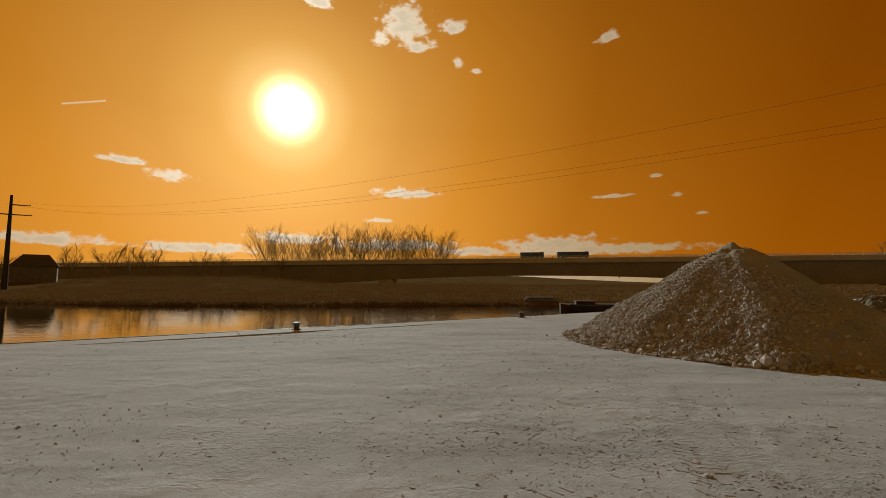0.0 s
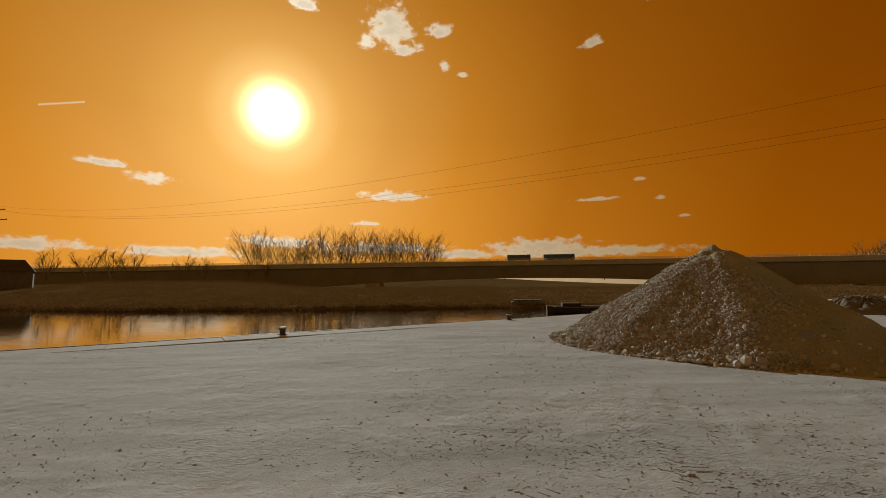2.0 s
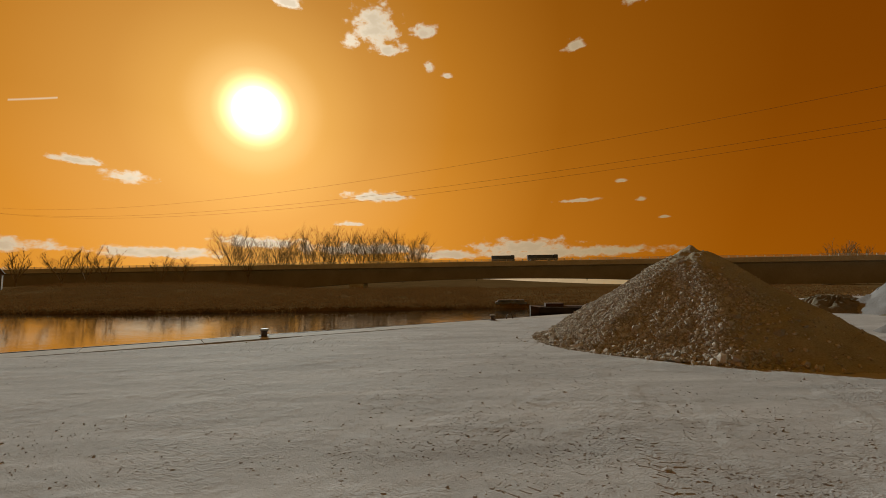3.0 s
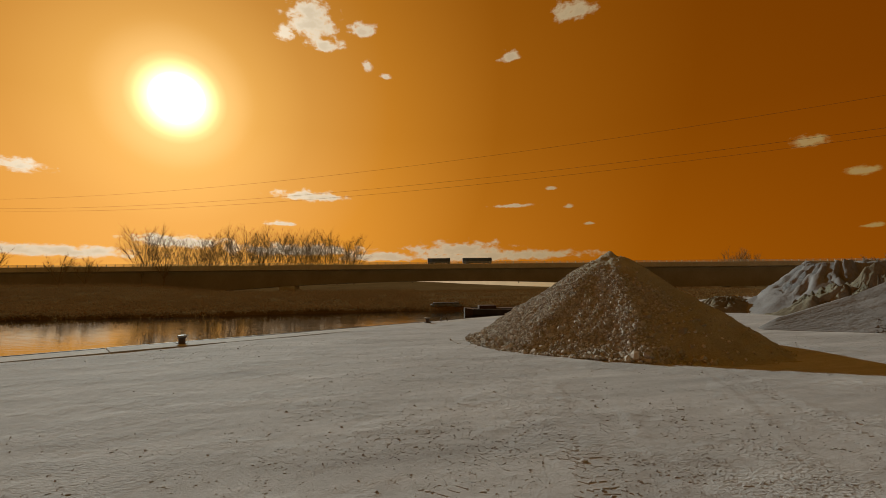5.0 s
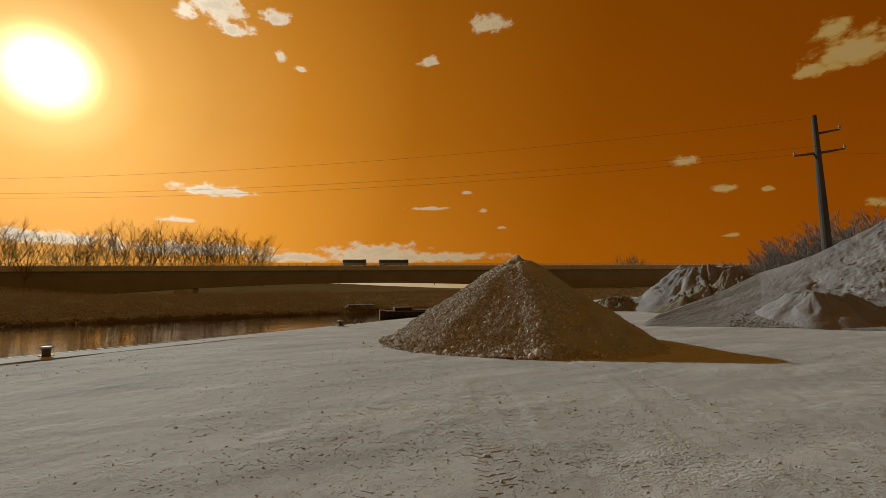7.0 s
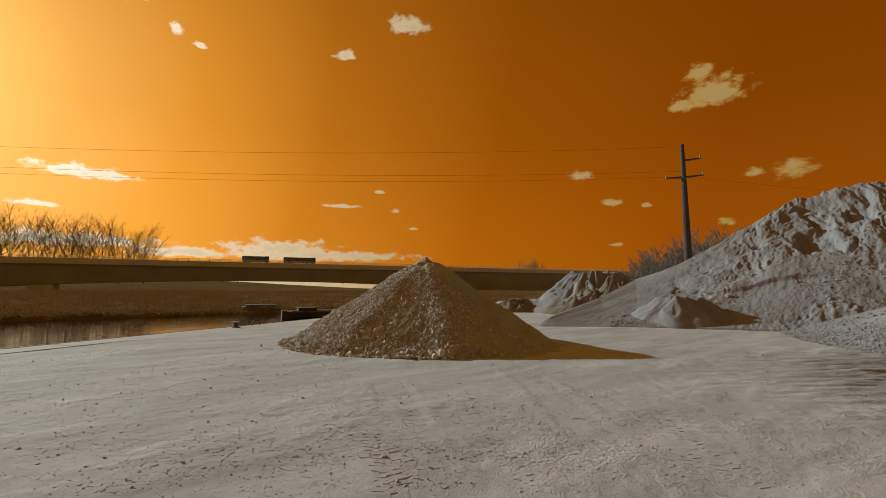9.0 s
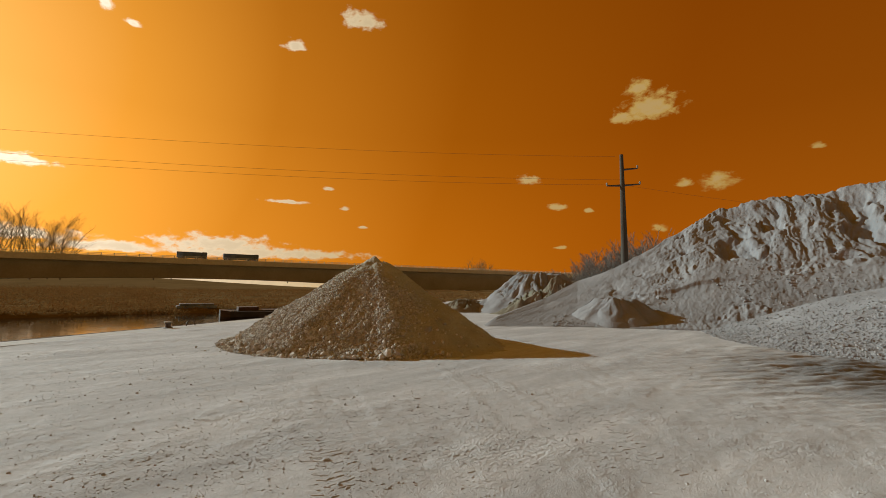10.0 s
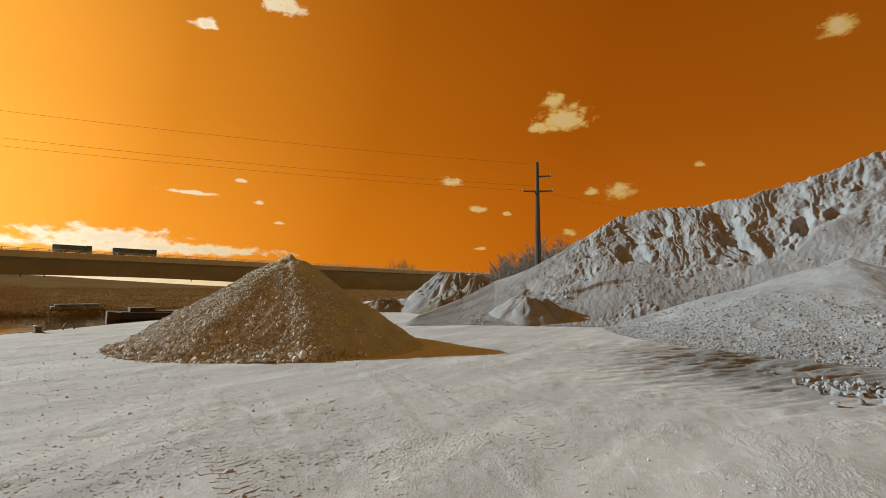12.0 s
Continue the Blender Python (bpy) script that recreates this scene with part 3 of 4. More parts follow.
def hill_shape(az_deg, k):
    """Radius and height over the yard at an azimuth and a share k of the way up the slope (past 1: the top and the back)."""
    b = np.interp(az_deg, BASE_AZ, BASE_R)
    t = np.tan(np.radians(np.interp(az_deg, HILL_AZ, HILL_EL)))
    rise = np.interp(az_deg, SLOPE_AZ, SLOPES)
    ridge = (1.68 + rise * b) / (rise - t)
    top = 1.68 + ridge * t
    r = b + (ridge - b) * k
    s = np.radians(az_deg) * 32
    size = np.clip((top - 2.0) / 6, 0.0, 1.2)
    line = np.interp(k, [-0.05, 0, 0.08, 0.52, 0.62, 0.78, 0.9, 1.0], [-0.02, 0, 0.05, 0.44, 0.56, 0.72, 0.88, 1.0])
    z = top * np.where(k <= 1, line, 1 - 0.08 * (k - 1) - 0.9 * np.maximum(0, k - 1.35))
    # the eroded band below the crest reaches down unevenly; under it lie smooth slopes of fallen sand
    edge = 0.5 + 0.2 * fbm(s * 0.16, k * 0, 3, 71) + 0.1 * step(95, 101, az_deg) - 0.1 * step(78, 72, az_deg)
    up = step(edge - 0.07, edge + 0.07, k)
    slant = s + 2.2 * k + 0.35 * fbm(s * 0.6, k * 6, 3, 73)
    flute = 1 - np.abs(fbm(slant * 0.7 + 0.5 * fbm(s * 0.25, k * 3, 2, 74), k * 1.5, 5, 75, 0.55))
    lobe = 1 - np.abs(fbm(slant * 0.34 + 2, k * 3.4, 6, 77, 0.58))
    hollow = step(0.22, 0.5, fbm(slant * 0.55 + 7, k * 5, 4, 87, 0.5))
    z = z + size * up * step(1.25, 1.02, k) * (0.3 * (flute - 0.62) + 0.26 * (lobe - 0.6) - 0.45 * hollow * step(1.0, 0.92, k) + 0.045 * fbm(s * 2.6, k * 13, 4, 95, 0.6))
    # slides: broad shallow runs down the fallen sand, a few crusted steps across it
    run = fbm(s * 0.28 + 3.0 * k, k * 0.9, 3, 79)
    patch = step(0.15, 0.5, fbm(s * 0.3, k * 4, 3, 89))
    z = z + (1 - up) * step(0.0, 0.15, k) * (0.14 * size * run + (0.01 + 0.11 * patch * size) * fbm(s * 1.4, k * 14, 4, 81, 0.6))
    scarp = step(0.0, 0.02, k - 0.36 - 0.06 * fbm(s * 0.22, k * 0, 3, 83))
    z = z + size * 0.22 * (scarp - 0.5) * step(0.6, 0.45, k) * step(0.2, 0.33, k) * step(0.0, 0.4, fbm(s * 0.2 + 9, k * 0, 2, 93))
    z = z + (0.006 + 0.014 * size) * fbm(s * 4, k * 22, 4, 85, 0.6)
    return r, np.maximum(z, -0.3) - 0.06 * (k < 0.02)


azs, ks = np.linspace(48, 128, 1000), np.concatenate([np.linspace(-0.03, 1.12, 300), np.linspace(1.14, 2.3, 20)])
A, K = np.meshgrid(azs, ks)
Rr, Z = hill_shape(A, K)
Z = Z * step(48, 51, A) - 0.1 * (1 - step(48, 50, A))
hill = sheet("sand_hill", Rr * np.sin(np.radians(A)), Rr * np.cos(np.radians(A)), Z, M_SAND)
tagged(hill, "big grey heap of sand and gravel with rain-cut gullies", "sand hill")
n = 7000
az_s, k_s = RNG.uniform(58, 112, n), RNG.beta(1.2, 2.0, n) * 0.75 + 0.01
keep = fbm(az_s * 0.2, k_s * 4, 3, 151) + RNG.uniform(-0.4, 0.4, n) > 0.0
az_s, k_s = az_s[keep], k_s[keep]
r_s, z_s = hill_shape(az_s, k_s)
sizes = RNG.lognormal(math.log(0.028), 0.45, len(az_s))
loose = stones("slope_scree", np.stack([r_s * np.sin(np.radians(az_s)), r_s * np.cos(np.radians(az_s)), z_s + 0.1 * sizes], 1), sizes, M_SCREE, hill)
tagged(loose, "grey stones caught on the sand slope", kind="stuff")


def heap(name, cx, cy, rx, ry, high, turn, mat, seed, label, rough=0.2, flat=0.0):
    """A low heap of loose ground, crumbled at the edge."""
    a = np.linspace(-math.pi, math.pi, 161)
    k = np.linspace(0, 1.05, 60)
    A, K = np.meshgrid(a, k)
    edge = 1 + 0.12 * fbm(1.5 * np.cos(A) + seed, 1.5 * np.sin(A), 3, seed)
    px, py = rx * K * edge * np.cos(A), ry * K * edge * np.sin(A)
    h = high * np.clip((1 - K) / (1 - flat), -0.05, 1)
    s = px + 3 * seed
    flute = 0.3 - np.abs(fbm(A * 1.5 * rx + 0.6 * value_noise(K * 5, A * 3, seed), K * 1.6, 4, seed + 1, 0.55))
    crumb = fbm(s * 1.3, py * 1.3, 4, seed + 2, 0.55)
    h = h + rough * high * (flute * step(0.15, 0.35, K) * step(0.85, 0.55, K) + 0.45 * crumb) * step(1.0, 0.8, K)
    c, d2 = math.cos(radians(turn)), math.sin(radians(turn))
    ob = sheet(name, cx + px * c - py * d2, cy + px * d2 + py * c, h - 0.03, mat)
    return tagged(ob, label, "heap")


def at(az_deg, r):
    return r * math.sin(radians(az_deg)), r * math.cos(radians(az_deg))


heap("sand_heap", *at(56.0, 34.5), 6.0, 5.0, 2.9, -56, M_SAND, 91, "grey flat-topped heap of sand beyond the yard", 0.11, 0.3)
# this ridge's brown colour stands in for the shaded side of a scarp
heap("earth_heap", *at(58.6, 29.3), 4.8, 1.2, 2.5, -62, M_EARTH, 95, "low brown ridge of earth beside the sand heap", 0.3)
heap("earth_heap", *at(46.9, 33.0), 3.2, 2.0, 1.05, -40, M_EARTH, 97, "small brown heap of earth behind the gravel pile", 0.3)
heap("sand_mound", *at(65.6, 22.6), 2.6, 1.9, 1.3, -66, M_SAND, 99, "small crumbled mound of sand at the foot of the big hill", 0.09, 0.35)

# a fan of broken stone spills down in front of the hill
FAN, FAN_R, FAN_H = (23.3, -3.2), 9.1, 3.1


def fan_z(x, y):
    dx, dy = x - FAN[0], y - FAN[1]
    a = np.arctan2(dy, dx)
    k = np.hypot(dx, dy) / (FAN_R * (1 + 0.05 * fbm(2 * np.cos(a) + 4, 2 * np.sin(a), 3, 121)))
    return FAN_H * np.clip(1 - k, -0.03, 1) ** np.where(k < 1, 1.15, 1.0) + 0.1 * fbm(x * 0.6, y * 0.6, 3, 123) * step(1.0, 0.85, k) + 0.02 * fbm(x * 3, y * 3, 3, 125)


A, K = np.meshgrid(np.linspace(-math.pi, math.pi, 241), np.linspace(0, 1.08, 100))
X, Y = FAN[0] + FAN_R * K * np.cos(A), FAN[1] + FAN_R * K * np.sin(A)
Z = np.clip(fan_z(X, Y), -0.08, 9)
fan = sheet("gravel_fan", X, Y, Z, M_SAND)
tagged(fan, "grey fan of gravel and sand spilling from the big hill", "gravel fan")
n = 12000
a = radians(180) + RNG.normal(-0.35, 0.5, n)
k = 1.01 - 0.6 * RNG.beta(1.0, 2.0, n)
x, y = FAN[0] + FAN_R * k * np.cos(a), FAN[1] + FAN_R * k * np.sin(a)
sizes = RNG.lognormal(math.log(0.019), 0.45, n)
apron = stones("stone_apron", np.stack([x, y, np.maximum(fan_z(x, y), 0) + 0.2 * sizes], 1), sizes, M_SCREE, fan)
tagged(apron, "loose grey stones on the foot of the slope", kind="stuff")
# rubble lying by the hill
RUBBLE_MESHES = []
for i in range(8):
    ob = stones("boulder", np.zeros((1, 3)), [1.0], M_RUBBLE)
    RUBBLE_MESHES.append(ob.data)
    bpy.data.objects.remove(ob)
for i in range(110):
    x, y = 10.5 + RNG.normal(0, 0.6), -1.8 + RNG.normal(0, 0.45)
    size = RNG.uniform(0.03, 0.095) * (1.5 if i < 8 else 1)
    ob = new("boulder", RUBBLE_MESHES[i % 8])
    ob.matrix_basis = pose(x, y, 0.25 * size, *RNG.uniform(0, 360, 3)) @ Matrix.Diagonal((size, size, size * 0.8, 1))
    tagged(ob, "pale broken stone lying on the yard dust", "stone", "rubble by the hill")
# ridges of dust pressed up between the lugs of tyres, each print one strip
for (ax, ay), (bx, by), wide in PRINTS:
    run = math.hypot(bx - ax, by - ay)
    tx, ty = (bx - ax) / run, (by - ay) / run
    verts, faces = [], []
    for i in range(int(run / 0.105)):
        for side in (-1, 1):
            s0 = i * 0.105 + (0.04 if side > 0 else 0.0) + RNG.normal(0, 0.006)
            bend = 0.12 * math.sin(s0 * 0.7)
            mx, my = ax + tx * s0 - ty * bend, ay + ty * s0 + tx * bend
            if value_noise(np.array(mx * 1.4), np.array(my * 1.4), 131) < -0.15 + 0.5 * RNG.uniform(-1, 1):
                continue
            k, tall = len(verts), RNG.uniform(0.0015, 0.0045)
            lo, hi = 0.02 + RNG.uniform(0, 0.02), wide * RNG.uniform(0.5, 1.05)
            for o, f, z in ((lo, -0.013, -0.004), (hi, -0.013, -0.004), (hi, 0.013, -0.004), (lo, 0.013, -0.004), (lo + 0.012, -0.005, tall), (hi - 0.012, -0.005, tall), (hi - 0.012, 0.005, tall), (lo + 0.012, 0.005, tall)):
                a1, o1 = f + 0.35 * o, side * o
                x, y = mx + tx * a1 - ty * o1, my + ty * a1 + tx * o1
                verts.append((x, y, z))
            faces += [tuple(k + j for j in q) for q in ((0, 1, 5, 4), (1, 2, 6, 5), (2, 3, 7, 6), (3, 0, 4, 7), (4, 5, 6, 7))]
    if verts:
        v = np.array(verts)
        v[:, 2] += yard_z(v[:, 0], v[:, 1]) + 0.002
        ob = mesh_object("tyre_print", v.tolist(), faces, M_YARD)
        tagged(ob, "worn ribbed tyre print in the pale yard dust", "tyre print", "tyre prints on the yard", "stuff")
# small stones and clods strewn over the yard
n = 26000
px, py = RNG.uniform(-9, 16, n), RNG.uniform(-3, 15, n)
keep = (uv_of(px, py)[1] < -0.3) & (fbm(px * 0.4, py * 0.4, 3, 111) + RNG.uniform(-0.45, 0.45, n) > 0.3)
px, py = px[keep], py[keep]
sizes = RNG.lognormal(math.log(0.007), 0.4, len(px))
grit = stones("yard_grit", np.stack([px, py, yard_z(px, py) + 0.2 * sizes], 1), sizes, M_YARD)
tagged(grit, "small stones and clods strewn over the yard", "grit", kind="stuff")

# crusts of trodden dust, broken up where wheels have turned: centre, spread
for cx, cy, rx, ry, n in ((1.0, 4.6, 1.1, 0.9, 1700), (-1.5, 4.5, 0.7, 0.35, 500), (3.3, 3.4, 0.9, 0.8, 2600), (2.8, 5.0, 1.5, 0.8, 1200), (4.6, 2.6, 0.8, 0.6, 1500), (6.5, 2.4, 1.4, 0.8, 800), (9.6, 0.6, 1.5, 0.9, 900), (12.6, 0.4, 1.5, 1.1, 2200), (8.0, 1.4, 1.0, 0.5, 500)):
    px, py = RNG.normal(cx, rx, n), RNG.normal(cy, ry, n)
    keep = fbm(px * 2.2, py * 2.2, 3, 141) > -0.15
    px, py = px[keep], py[keep]
    sizes = RNG.lognormal(math.log(0.0055), 0.5, len(px))
    ob = stones("broken_crust", np.zeros((len(px), 3)), sizes, M_YARD)
    v = np.empty(len(ob.data.vertices) * 3)
    ob.data.vertices.foreach_get("co", v)
    v = v.reshape(-1, 12, 3) * (1.4, 1.0, 0.4)
    v = v + np.stack([px, py, yard_z(px, py) + 0.002], 1)[:, None, :]
    ob.data.vertices.foreach_set("co", v.ravel())
    tagged(ob, "broken crust of pale trodden dust on the yard", "crust", "crusts on the yard", "stuff")

# ---- road bridge ----
B_AZ, B_D = radians(9), 220.0
BT = Vector((math.cos(B_AZ), -math.sin(B_AZ)))
BC = Vector((B_D * math.sin(B_AZ), B_D * math.cos(B_AZ)))
DECK_Z = 14.3


def on_bridge(s, out=0.0):
    p = BC + BT * s + Vector((math.sin(B_AZ), math.cos(B_AZ))) * out
    return p.x, p.y


def soffit(s):
    return max(0.9, 5.6 - 0.000325 * (s - 10) ** 2)


def swept(stations, section):
    """A long body: one closed section, in (out, z), at each station along the bridge."""
    bm = bmesh.new()
    prev = None
    for s in stations:
        ring = [bm.verts.new((*on_bridge(s, o), z)) for o, z in section(s)]
        if prev:
            for k in range(len(ring)):
                bm.faces.new((prev[k], prev[(k + 1) % len(ring)], ring[(k + 1) % len(ring)], ring[k]))
        else:
            bm.faces.new(ring)
        prev = ring
    bm.faces.new(list(reversed(prev)))
    bmesh.ops.recalc_face_normals(bm, faces=bm.faces)
    return bm


bridge = new("bridge")
tagged(bridge, "long haunched concrete road bridge with a steel rail over the river", "bridge", kind="structure")
run = [-420 + 10 * i for i in range(95)]
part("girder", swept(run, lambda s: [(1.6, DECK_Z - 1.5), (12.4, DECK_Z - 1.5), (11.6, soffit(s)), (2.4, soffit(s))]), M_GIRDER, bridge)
part("deck", swept(run, lambda s: [(0, DECK_Z + 0.1), (0.4, DECK_Z + 0.1), (0.4, DECK_Z - 0.3), (13.6, DECK_Z - 0.3), (13.6, DECK_Z + 0.1), (14, DECK_Z + 0.1), (14, DECK_Z - 2.3), (12.4, DECK_Z - 2.9), (1.6, DECK_Z - 2.9), (0, DECK_Z - 2.3)]), M_BRIDGE, bridge)
for out in (0.2, 13.8):
    for z in (0.5, 1.0):
        part("rail", swept([run[0], run[-1]], lambda s: [(out - 0.16, DECK_Z + z), (out + 0.16, DECK_Z + z), (out + 0.16, DECK_Z + z + 0.15), (out - 0.16, DECK_Z + z + 0.15)]), M_RAIL, bridge)
post = box(0.28, 0.28, 1.1)
post_mesh = bpy.data.meshes.new("post")
post.to_mesh(post_mesh)
post.free()
post_mesh.materials.append(M_RAIL)
for i in range(130):
    ob = new("post", post_mesh)
    ob.parent = bridge
    ob.matrix_basis = pose(*on_bridge(-260 + 4.2 * i, 0.2), DECK_Z + 0.08)
for s in (-67.0, 176.0, 320.0, -255.0):
    part("pier", box(8.0, 9.0, soffit(s) + 3.6, pose(*on_bridge(s, 7), -3.5, 0, 0, -9), 0.4), M_BRIDGE, bridge)
for s in (-2.5, 4.0, 54, 100, 127):
    part("drain", box(0.3, 0.3, 1.3, pose(*on_bridge(s, 2.8), soffit(s) - 1.0)), M_STEEL, bridge)


def truck(s, long, label):
    ob = new("truck")
    part("trailer", box(long - 2.3, 2.5, 2.4, pose(-1.15, 0, 1.2), 0.06), M_TRUCK, ob)
    part("chassis", box(long - 0.8, 1.1, 0.35, pose(0, 0, 0.8), 0.04), M_STEEL, ob)
    cab = part("cab", box(2.2, 2.45, 3.0, pose(long / 2 - 1.1, 0, 0.75), 0.35), M_TRUCK, ob)
    part("windscreen", box(0.06, 2.0, 0.9, pose(long / 2, 0, 2.2)), M_WIRE, cab, "dark windscreen")
    for x in (-long / 2 + 1.0, -long / 2 + 2.3, -long / 2 + 3.6, long / 2 - 4.2, long / 2 - 0.9):
        for y in (-1.05, 1.05):
            wheel = part("wheel", lathe([(0.5, -0.15), (0.5, 0.15)], 18, pose(x, y, 0.5, 90)), M_TYRE, ob)
            part("rim", lathe([(0.28, -0.17), (0.28, 0.17)], 14, pose(x, y, 0.5, 90)), M_RAIL, wheel, "pale steel rim")
    ob.matrix_basis = pose(*on_bridge(s, 4.2), DECK_Z - 0.295, 0, 0, -9)
    return tagged(ob, label, "truck", "trucks on the bridge")


truck(32.0, 15.6, "dark blue-grey articulated lorry driving on the bridge")
truck(11.5, 12.0, "dark flat lorry driving on the bridge")


# ---- bare trees ----
def grow(bm, p, way, length, radius, level, shoots):
    """A limb that bends upwards, with side shoots along it."""
    pts, q, turn = [p], p, way
    for i in range(3):
        turn = (turn + Vector((random.uniform(-0.18, 0.18), random.uniform(-0.18, 0.18), 0.05))).normalized()
        q = q + turn * length / 3
        pts.append(q)
    tube(bm, pts, [radius, radius * 0.78, radius * 0.55, radius * 0.3], 5 if level > 1 else 3)
    if level == 0:
        return
    for i in range(shoots[level - 1]):
        t = random.uniform(0.22, 1.0) * 3
        k = min(int(t), 2)
        start = pts[k].lerp(pts[k + 1], t - k)
        a, tilt = random.uniform(0, 2 * math.pi), random.uniform(0.4, 1.0)
        tip = (turn + Vector((math.cos(a) * tilt, math.sin(a) * tilt, random.uniform(-0.1, 0.3)))).normalized()
        grow(bm, start, tip, length * random.uniform(0.32, 0.55) * (1.3 - t / 4), max(0.023, radius * random.uniform(0.36, 0.48)), level - 1, shoots)


def bare_tree(seed, high, label, mat, stems=6, lean=0.4, radius=0.2, shoots=(6, 10)):
    random.seed(seed)
    tree = new("tree")
    foot = high * 0.1
    bm = bmesh.new()
    tube(bm, [(0, 0, -0.3), (0, 0, foot * 0.5), (0, 0, foot)], [radius * 2.0, radius * 1.7, radius * 1.5], 8)
    part("trunk", bm, mat, tree)
    bm = bmesh.new()
    for i in range(stems):
        a = 2 * math.pi * (i + random.uniform(-0.3, 0.3)) / stems
        out = lean * random.uniform(0.25, 1.0)
        way = Vector((math.cos(a) * out, math.sin(a) * out, 1)).normalized()
        grow(bm, Vector((0, 0, foot * 0.9)), way, high * 0.86 * random.uniform(0.8, 1.0) * (1 - 0.3 * out), radius * random.uniform(0.8, 1.1), 2, shoots)
    part("crown", bm, mat, tree)
    return tagged(tree, label, "tree")


ROW = "bare poplars beyond the bridge"
kinds = [tagged(bare_tree(40 + i, 22, "tall bare leafless tree standing in a row beyond the bridge", M_BARK, 8, 0.55, 0.12, (6, 10)), group=ROW) for i in range(3)]
spots = [-23.0 + 1.12 * i + 0.25 * math.sin(i * 5.1) for i in range(22)]
tops = [4.9 + 3.1 * min(1.0, (a + 23) / 9) - 1.3 * max(0.0, (a + 4) / 5.5) ** 2 + 0.2 * math.sin(i * 3.7) for i, a in enumerate(spots)]
for i, (a, e) in enumerate(zip(spots, tops)):
    r = 262 + 12 * math.sin(i * 2.1)
    x, y = at(a, r)
    z = 5.0
    high = 1.65 + r * math.tan(radians(e)) - z
    src = kinds[i % 3]
    src.scale = (high / 22 * 1.05, high / 22 * 1.05, high / 22)
    m = pose(x, y, z, 0, 0, 47 * i)
    if i < 3:
        src.matrix_basis = m @ Matrix.Diagonal((*src.scale, 1))
    else:
        copy_thing(src, m)
for i, (a, e, r, seed) in enumerate(((-38.3, 4.9, 215, 61), (-36.4, 5.2, 212, 62), (-34.8, 4.9, 215, 63), (-41.5, 4.3, 215, 64), (-29.8, 4.3, 220, 65), (-27.8, 4.2, 220, 66), (46.9, 4.5, 310, 67), (47.9, 4.0, 310, 68), (48.9, 3.7, 310, 69), (-46.8, 3.9, 215, 70))):
    x, y = at(a, r)
    low = float(ground_z(np.array(x), np.array(y)))
    t = bare_tree(seed, 1.65 + r * math.tan(radians(e)) - low, "bare leafless tree seen far beyond the river", M_BARK, 7, 0.35 if a > 0 else 0.9, 0.26 if a > 0 else 0.15, (5, 8) if a > 0 else (6, 10))
    t.matrix_basis = pose(*at(a, r), low)
for i, (a, e, r, seed) in enumerate(((61.5, 4.3, 60, 81), (63.0, 5.4, 56, 82), (64.6, 5.6, 54, 83), (66.3, 6.2, 54, 84), (68.0, 6.9, 54, 85), (69.6, 7.0, 56, 86), (71.2, 6.6, 58, 87), (57.8, 2.9, 80, 88), (59.3, 2.8, 80, 89), (62.3, 5.0, 62, 90), (64.0, 5.7, 60, 91), (65.6, 6.0, 60, 92), (67.2, 6.7, 60, 93), (68.9, 7.1, 60, 94), (70.5, 7.0, 62, 95))):
    t = bare_tree(seed, 1.65 + r * math.tan(radians(e)), "pale dense leafless tree behind the sand hill", M_PALEBUSH, 9, 0.6, 0.04, (6, 9))
    t.matrix_basis = pose(*at(a, r), 0.0)


# ---- far bank ----
def shrubs(name, spots, size, mat, label, blades=80):
    """Bank growth: a great many small leaf blades in clumps. spots: rows of x, y, z, spread, height."""
    p = np.repeat(spots, blades, 0)
    k = len(p)
    c = p[:, :3] + np.stack([RNG.normal(0, 1, k) * p[:, 3], RNG.normal(0, 1, k) * p[:, 3], np.abs(RNG.normal(0, 0.5, k)) * p[:, 4]], 1)
    v = c[:, None, :] + RNG.normal(0, 1, (k, 3, 3)) * (size * RNG.uniform(0.5, 1.4, k))[:, None, None]
    me = bpy.data.meshes.new(name)
    me.vertices.add(3 * k)
    me.vertices.foreach_set("co", v.ravel())
    me.loops.add(3 * k)
    me.loops.foreach_set("vertex_index", np.arange(3 * k))
    me.polygons.add(k)
    me.polygons.foreach_set("loop_start", np.arange(0, 3 * k, 3))
    me.materials.append(mat)
    me.update(calc_edges=True)
    return tagged(new(name, me), label, "shrubs", kind="stuff")


n = 5200
back = 150 * RNG.uniform(0.004, 1, n) ** 1.4
x = RNG.uniform(-1, 0.12, n) * (75 + 1.1 * back)
y = bank_line(x) + back
shrubs("bank_shrubs", np.stack([x, y, ground_z(x, y) - 0.1, 0.55 + 0.008 * back, RNG.uniform(0.15, 0.5, n) + 0.009 * back], 1), 0.075, M_SHRUB, "dense dry brown scrub on the far river bank")
n = 2400
back = 150 * RNG.uniform(0.004, 1, n) ** 1.4
x = RNG.uniform(0.0, 1, n) * (70 + 0.8 * back)
y = bank_line(x) + back
shrubs("bank_shrubs", np.stack([x, y, ground_z(x, y) - 0.1, 0.55 + 0.01 * back, RNG.uniform(0.15, 0.4, n) + 0.004 * back], 1), 0.075, M_SHRUB, "low dry brown scrub on the flat land under the bridge")

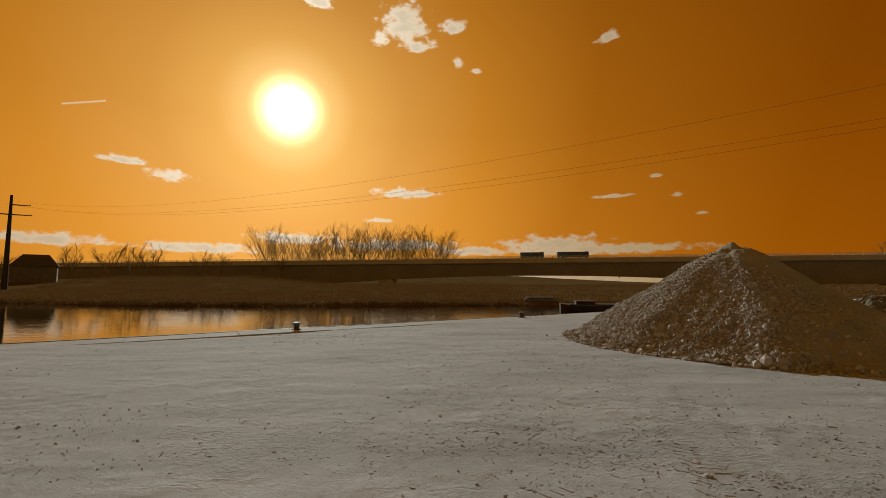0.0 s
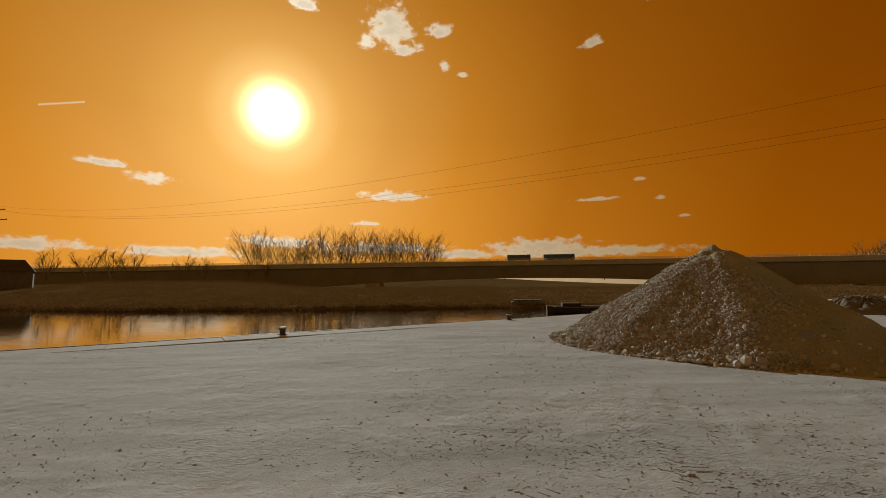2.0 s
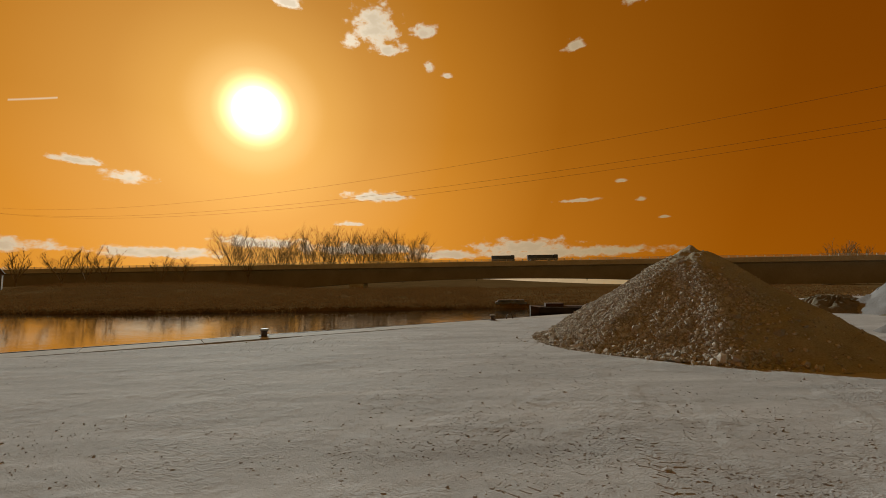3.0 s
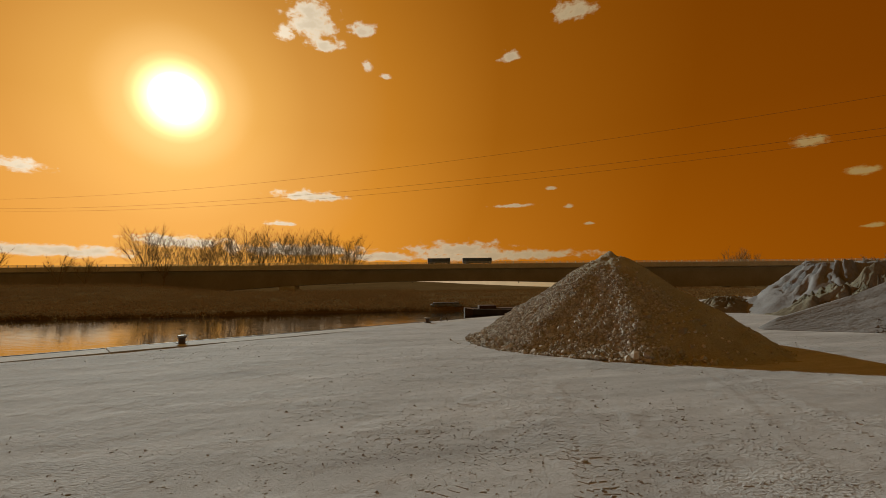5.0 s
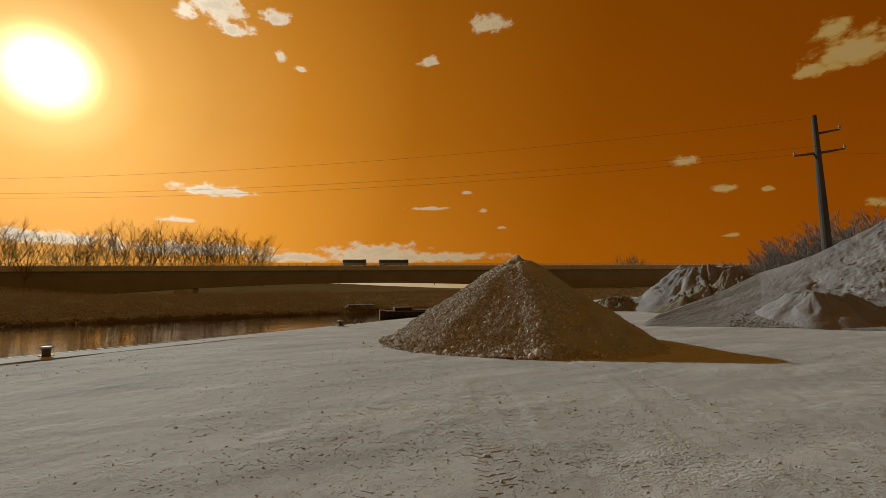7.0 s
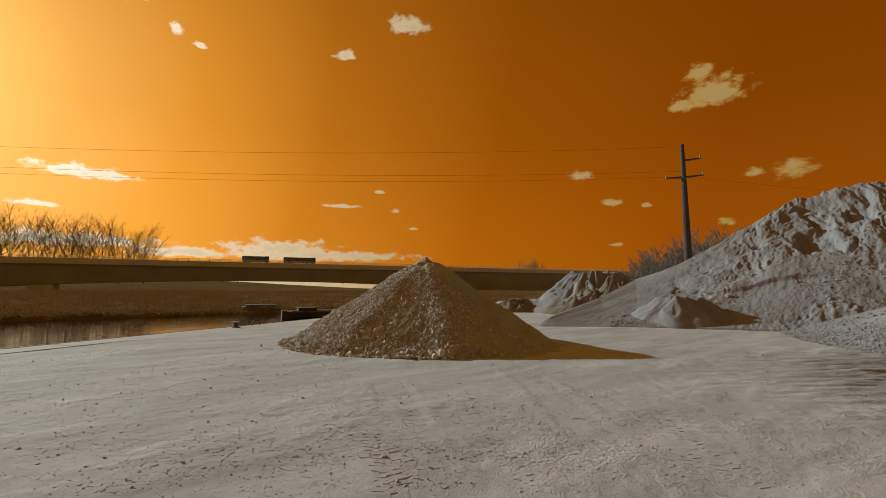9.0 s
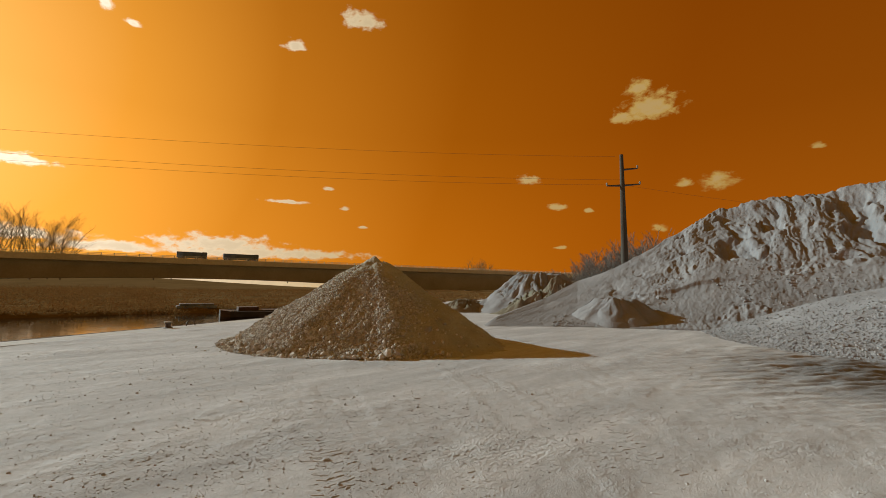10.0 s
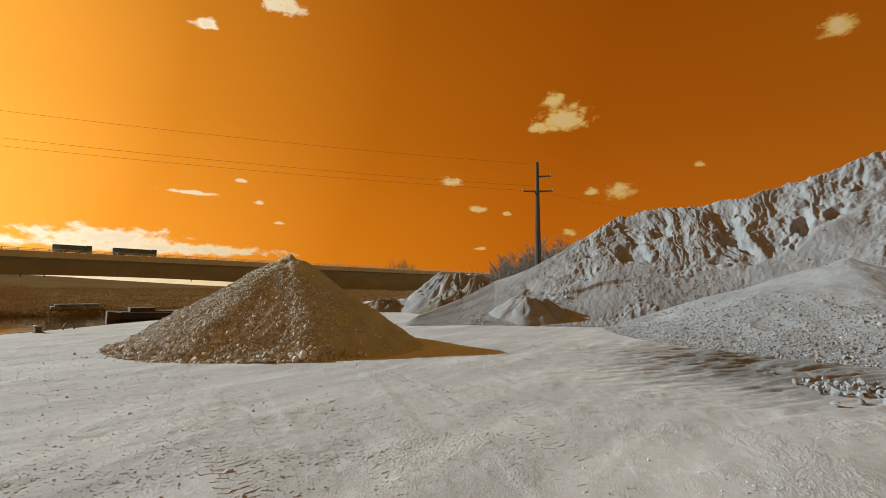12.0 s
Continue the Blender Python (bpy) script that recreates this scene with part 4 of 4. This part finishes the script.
house = new("house")
part("wall", box(11, 9, 5.5), M_WALL, house)
bm = bmesh.new()
pts = [(-6, -5, 5.4), (6, -5, 5.4), (6, 5, 5.4), (-6, 5, 5.4), (-3.2, 0, 9.4), (3.2, 0, 9.4)]
vv = [bm.verts.new(p) for p in pts]
for f in ((0, 1, 5, 4), (1, 2, 5), (2, 3, 4, 5), (3, 0, 4), (3, 2, 1, 0)):
    bm.faces.new([vv[i] for i in f])
part("roof", bm, M_ROOF, house)
house_x, house_y = at(-44.0, 165)
house_z = float(ground_z(np.array(house_x), np.array(house_y))) - 0.1
house_k = (9.9 - house_z) / 9.4
house.matrix_basis = pose(house_x, house_y, house_z, 0, 0, 40) @ Matrix.Diagonal((house_k, house_k, house_k, 1))
tagged(house, "distant house with a dark hipped roof beyond the river", "house")

# ---- barge and boat ----
barge = new("barge")
hull = bmesh.new()
rings = []
for x, half, sheer in ((-9.5, 1.2, 0.25), (-8.5, 2.2, 0.1), (-4, 2.4, 0), (4, 2.4, 0), (7.5, 2.2, 0.25), (9.5, 1.1, 0.75)):
    rings.append([hull.verts.new(p) for p in ((x, -half * 0.8, -0.5), (x, -half, 0.3), (x, -half, 1.0 + sheer), (x, half, 1.0 + sheer), (x, half, 0.3), (x, half * 0.8, -0.5))])
for p, q in zip(rings, rings[1:]):
    for k in range(6):
        hull.faces.new((p[k], p[(k + 1) % 6], q[(k + 1) % 6], q[k]))
hull.faces.new(rings[0])
hull.faces.new(list(reversed(rings[-1])))
bmesh.ops.recalc_face_normals(hull, faces=hull.faces)
part("hull", hull, M_HULL, barge)
part("hatch", box(9.5, 3.2, 0.18, pose(-0.5, 0, 1.0), 0.04), M_HULL, barge)
part("wheelhouse", box(2.3, 2.2, 0.62, pose(-6.4, 0, 1.0), 0.05), M_RUST, barge, "rust-red wheelhouse")
for y in (-2.2, 2.2):
    rail_bm = bmesh.new()
    tube(rail_bm, [(-8.4, y, 1.16), (0, y, 1.1), (7.3, y, 1.3)], [0.05] * 3, 6)
    part("rubbing_rail", rail_bm, M_HULL, barge)
barge.matrix_basis = pose(*at(24.5, 39.5), WATER_Z, 0, 0, -12) @ Matrix.Diagonal((0.66, 0.75, 0.56, 1))
tagged(barge, "low dark barge moored on the river with a rust-red wheelhouse", "barge")
boat = new("boat")
part("hull", box(6.5, 2.0, 0.9, pose(0, 0, -0.2), 0.25), M_TARP, boat)
part("cover", box(5.6, 1.8, 0.5, pose(0, 0, 0.7), 0.2), M_TARP, boat, "blue-grey tarpaulin cover")
boat.matrix_basis = pose(*at(12.9, 49.8), -0.4, 0, 0, -10) @ Matrix.Diagonal((0.55, 0.5, 0.38, 1))
tagged(boat, "small pale boat under a blue-grey tarpaulin on the far bank", "boat")

# ---- power line ----
L_AZ, L_D = radians(30), 31.63


def along(s):
    return L_D * math.sin(L_AZ) + s * math.cos(L_AZ), L_D * math.cos(L_AZ) - s * math.sin(L_AZ)


def power_pole(s, high, thick, turn, label):
    ob = new("power_pole")
    part("mast", lathe([(thick, -0.3), (thick * 0.72, high * 0.5), (thick * 0.42, high)], 14), M_POLE, ob)
    g = high / 13.5
    for z, lo, hi in ((high - 1.35 * g, -0.1, 1.25 * g * g), (high - 2.75 * g, -1.25 * g * g, 1.4 * g * g)):
        bm = bmesh.new()
        tube(bm, [(lo, 0, z + 0.05), (0, 0, z), (hi, 0, z + 0.05)], [0.06 * g, 0.1 * g, 0.06 * g], 6)
        arm = part("crossarm", bm, M_STEEL, ob)
        for x in ((hi,) if lo > -0.5 else (lo, hi)):
            part("insulator", lathe([(0.04, 0), (0.09, 0.06), (0.05, 0.12), (0.09, 0.18), (0.04, 0.3)], 10, pose(x, 0, z + 0.03)), M_CAP, arm, "pale ribbed insulator")
    ob.matrix_basis = pose(*along(s), 0.0, 0, 0, turn)
    return tagged(ob, label, "power pole", "poles of the power line")


power_pole(23.4, 13.55, 0.36, -58, "tall tapered dark power pole with steel crossarms behind the hill")
power_pole(-127.0, 21.0, 0.55, 40, "distant tapered power pole with crossarms across the river")


def wire(points):
    bm = bmesh.new()
    tube(bm, points, [0.0075] * len(points), 4)
    ob = part("power_line", bm, M_WIRE)
    return tagged(ob, "thin dark sagging overhead power line in the sky", "power line", "wires between the poles")


def span(f, off):
    pts = []
    for i in range(41):
        s = 22.75 - 151.55 * i / 40
        x, y = along(s)
        pts.append((x + off * math.sin(L_AZ), y + off * math.cos(L_AZ), 1.65 + f(s)))
    return pts


wire(span(lambda s: 10.45 + 0.037 * s + 0.00077 * s * s, 0.0))
wire(span(lambda s: 8.43 + 0.0247 * s + 0.00075 * s * s, -0.9))
wire(span(lambda s: 8.43 + 0.0247 * s + 0.00075 * s * s, 0.9))
sx, sy = along(22.75)
wire([(sx + k * 4.2, sy - k * 2.2, 10.9 - 0.3 * k + 0.018 * k * k) for k in range(13)])
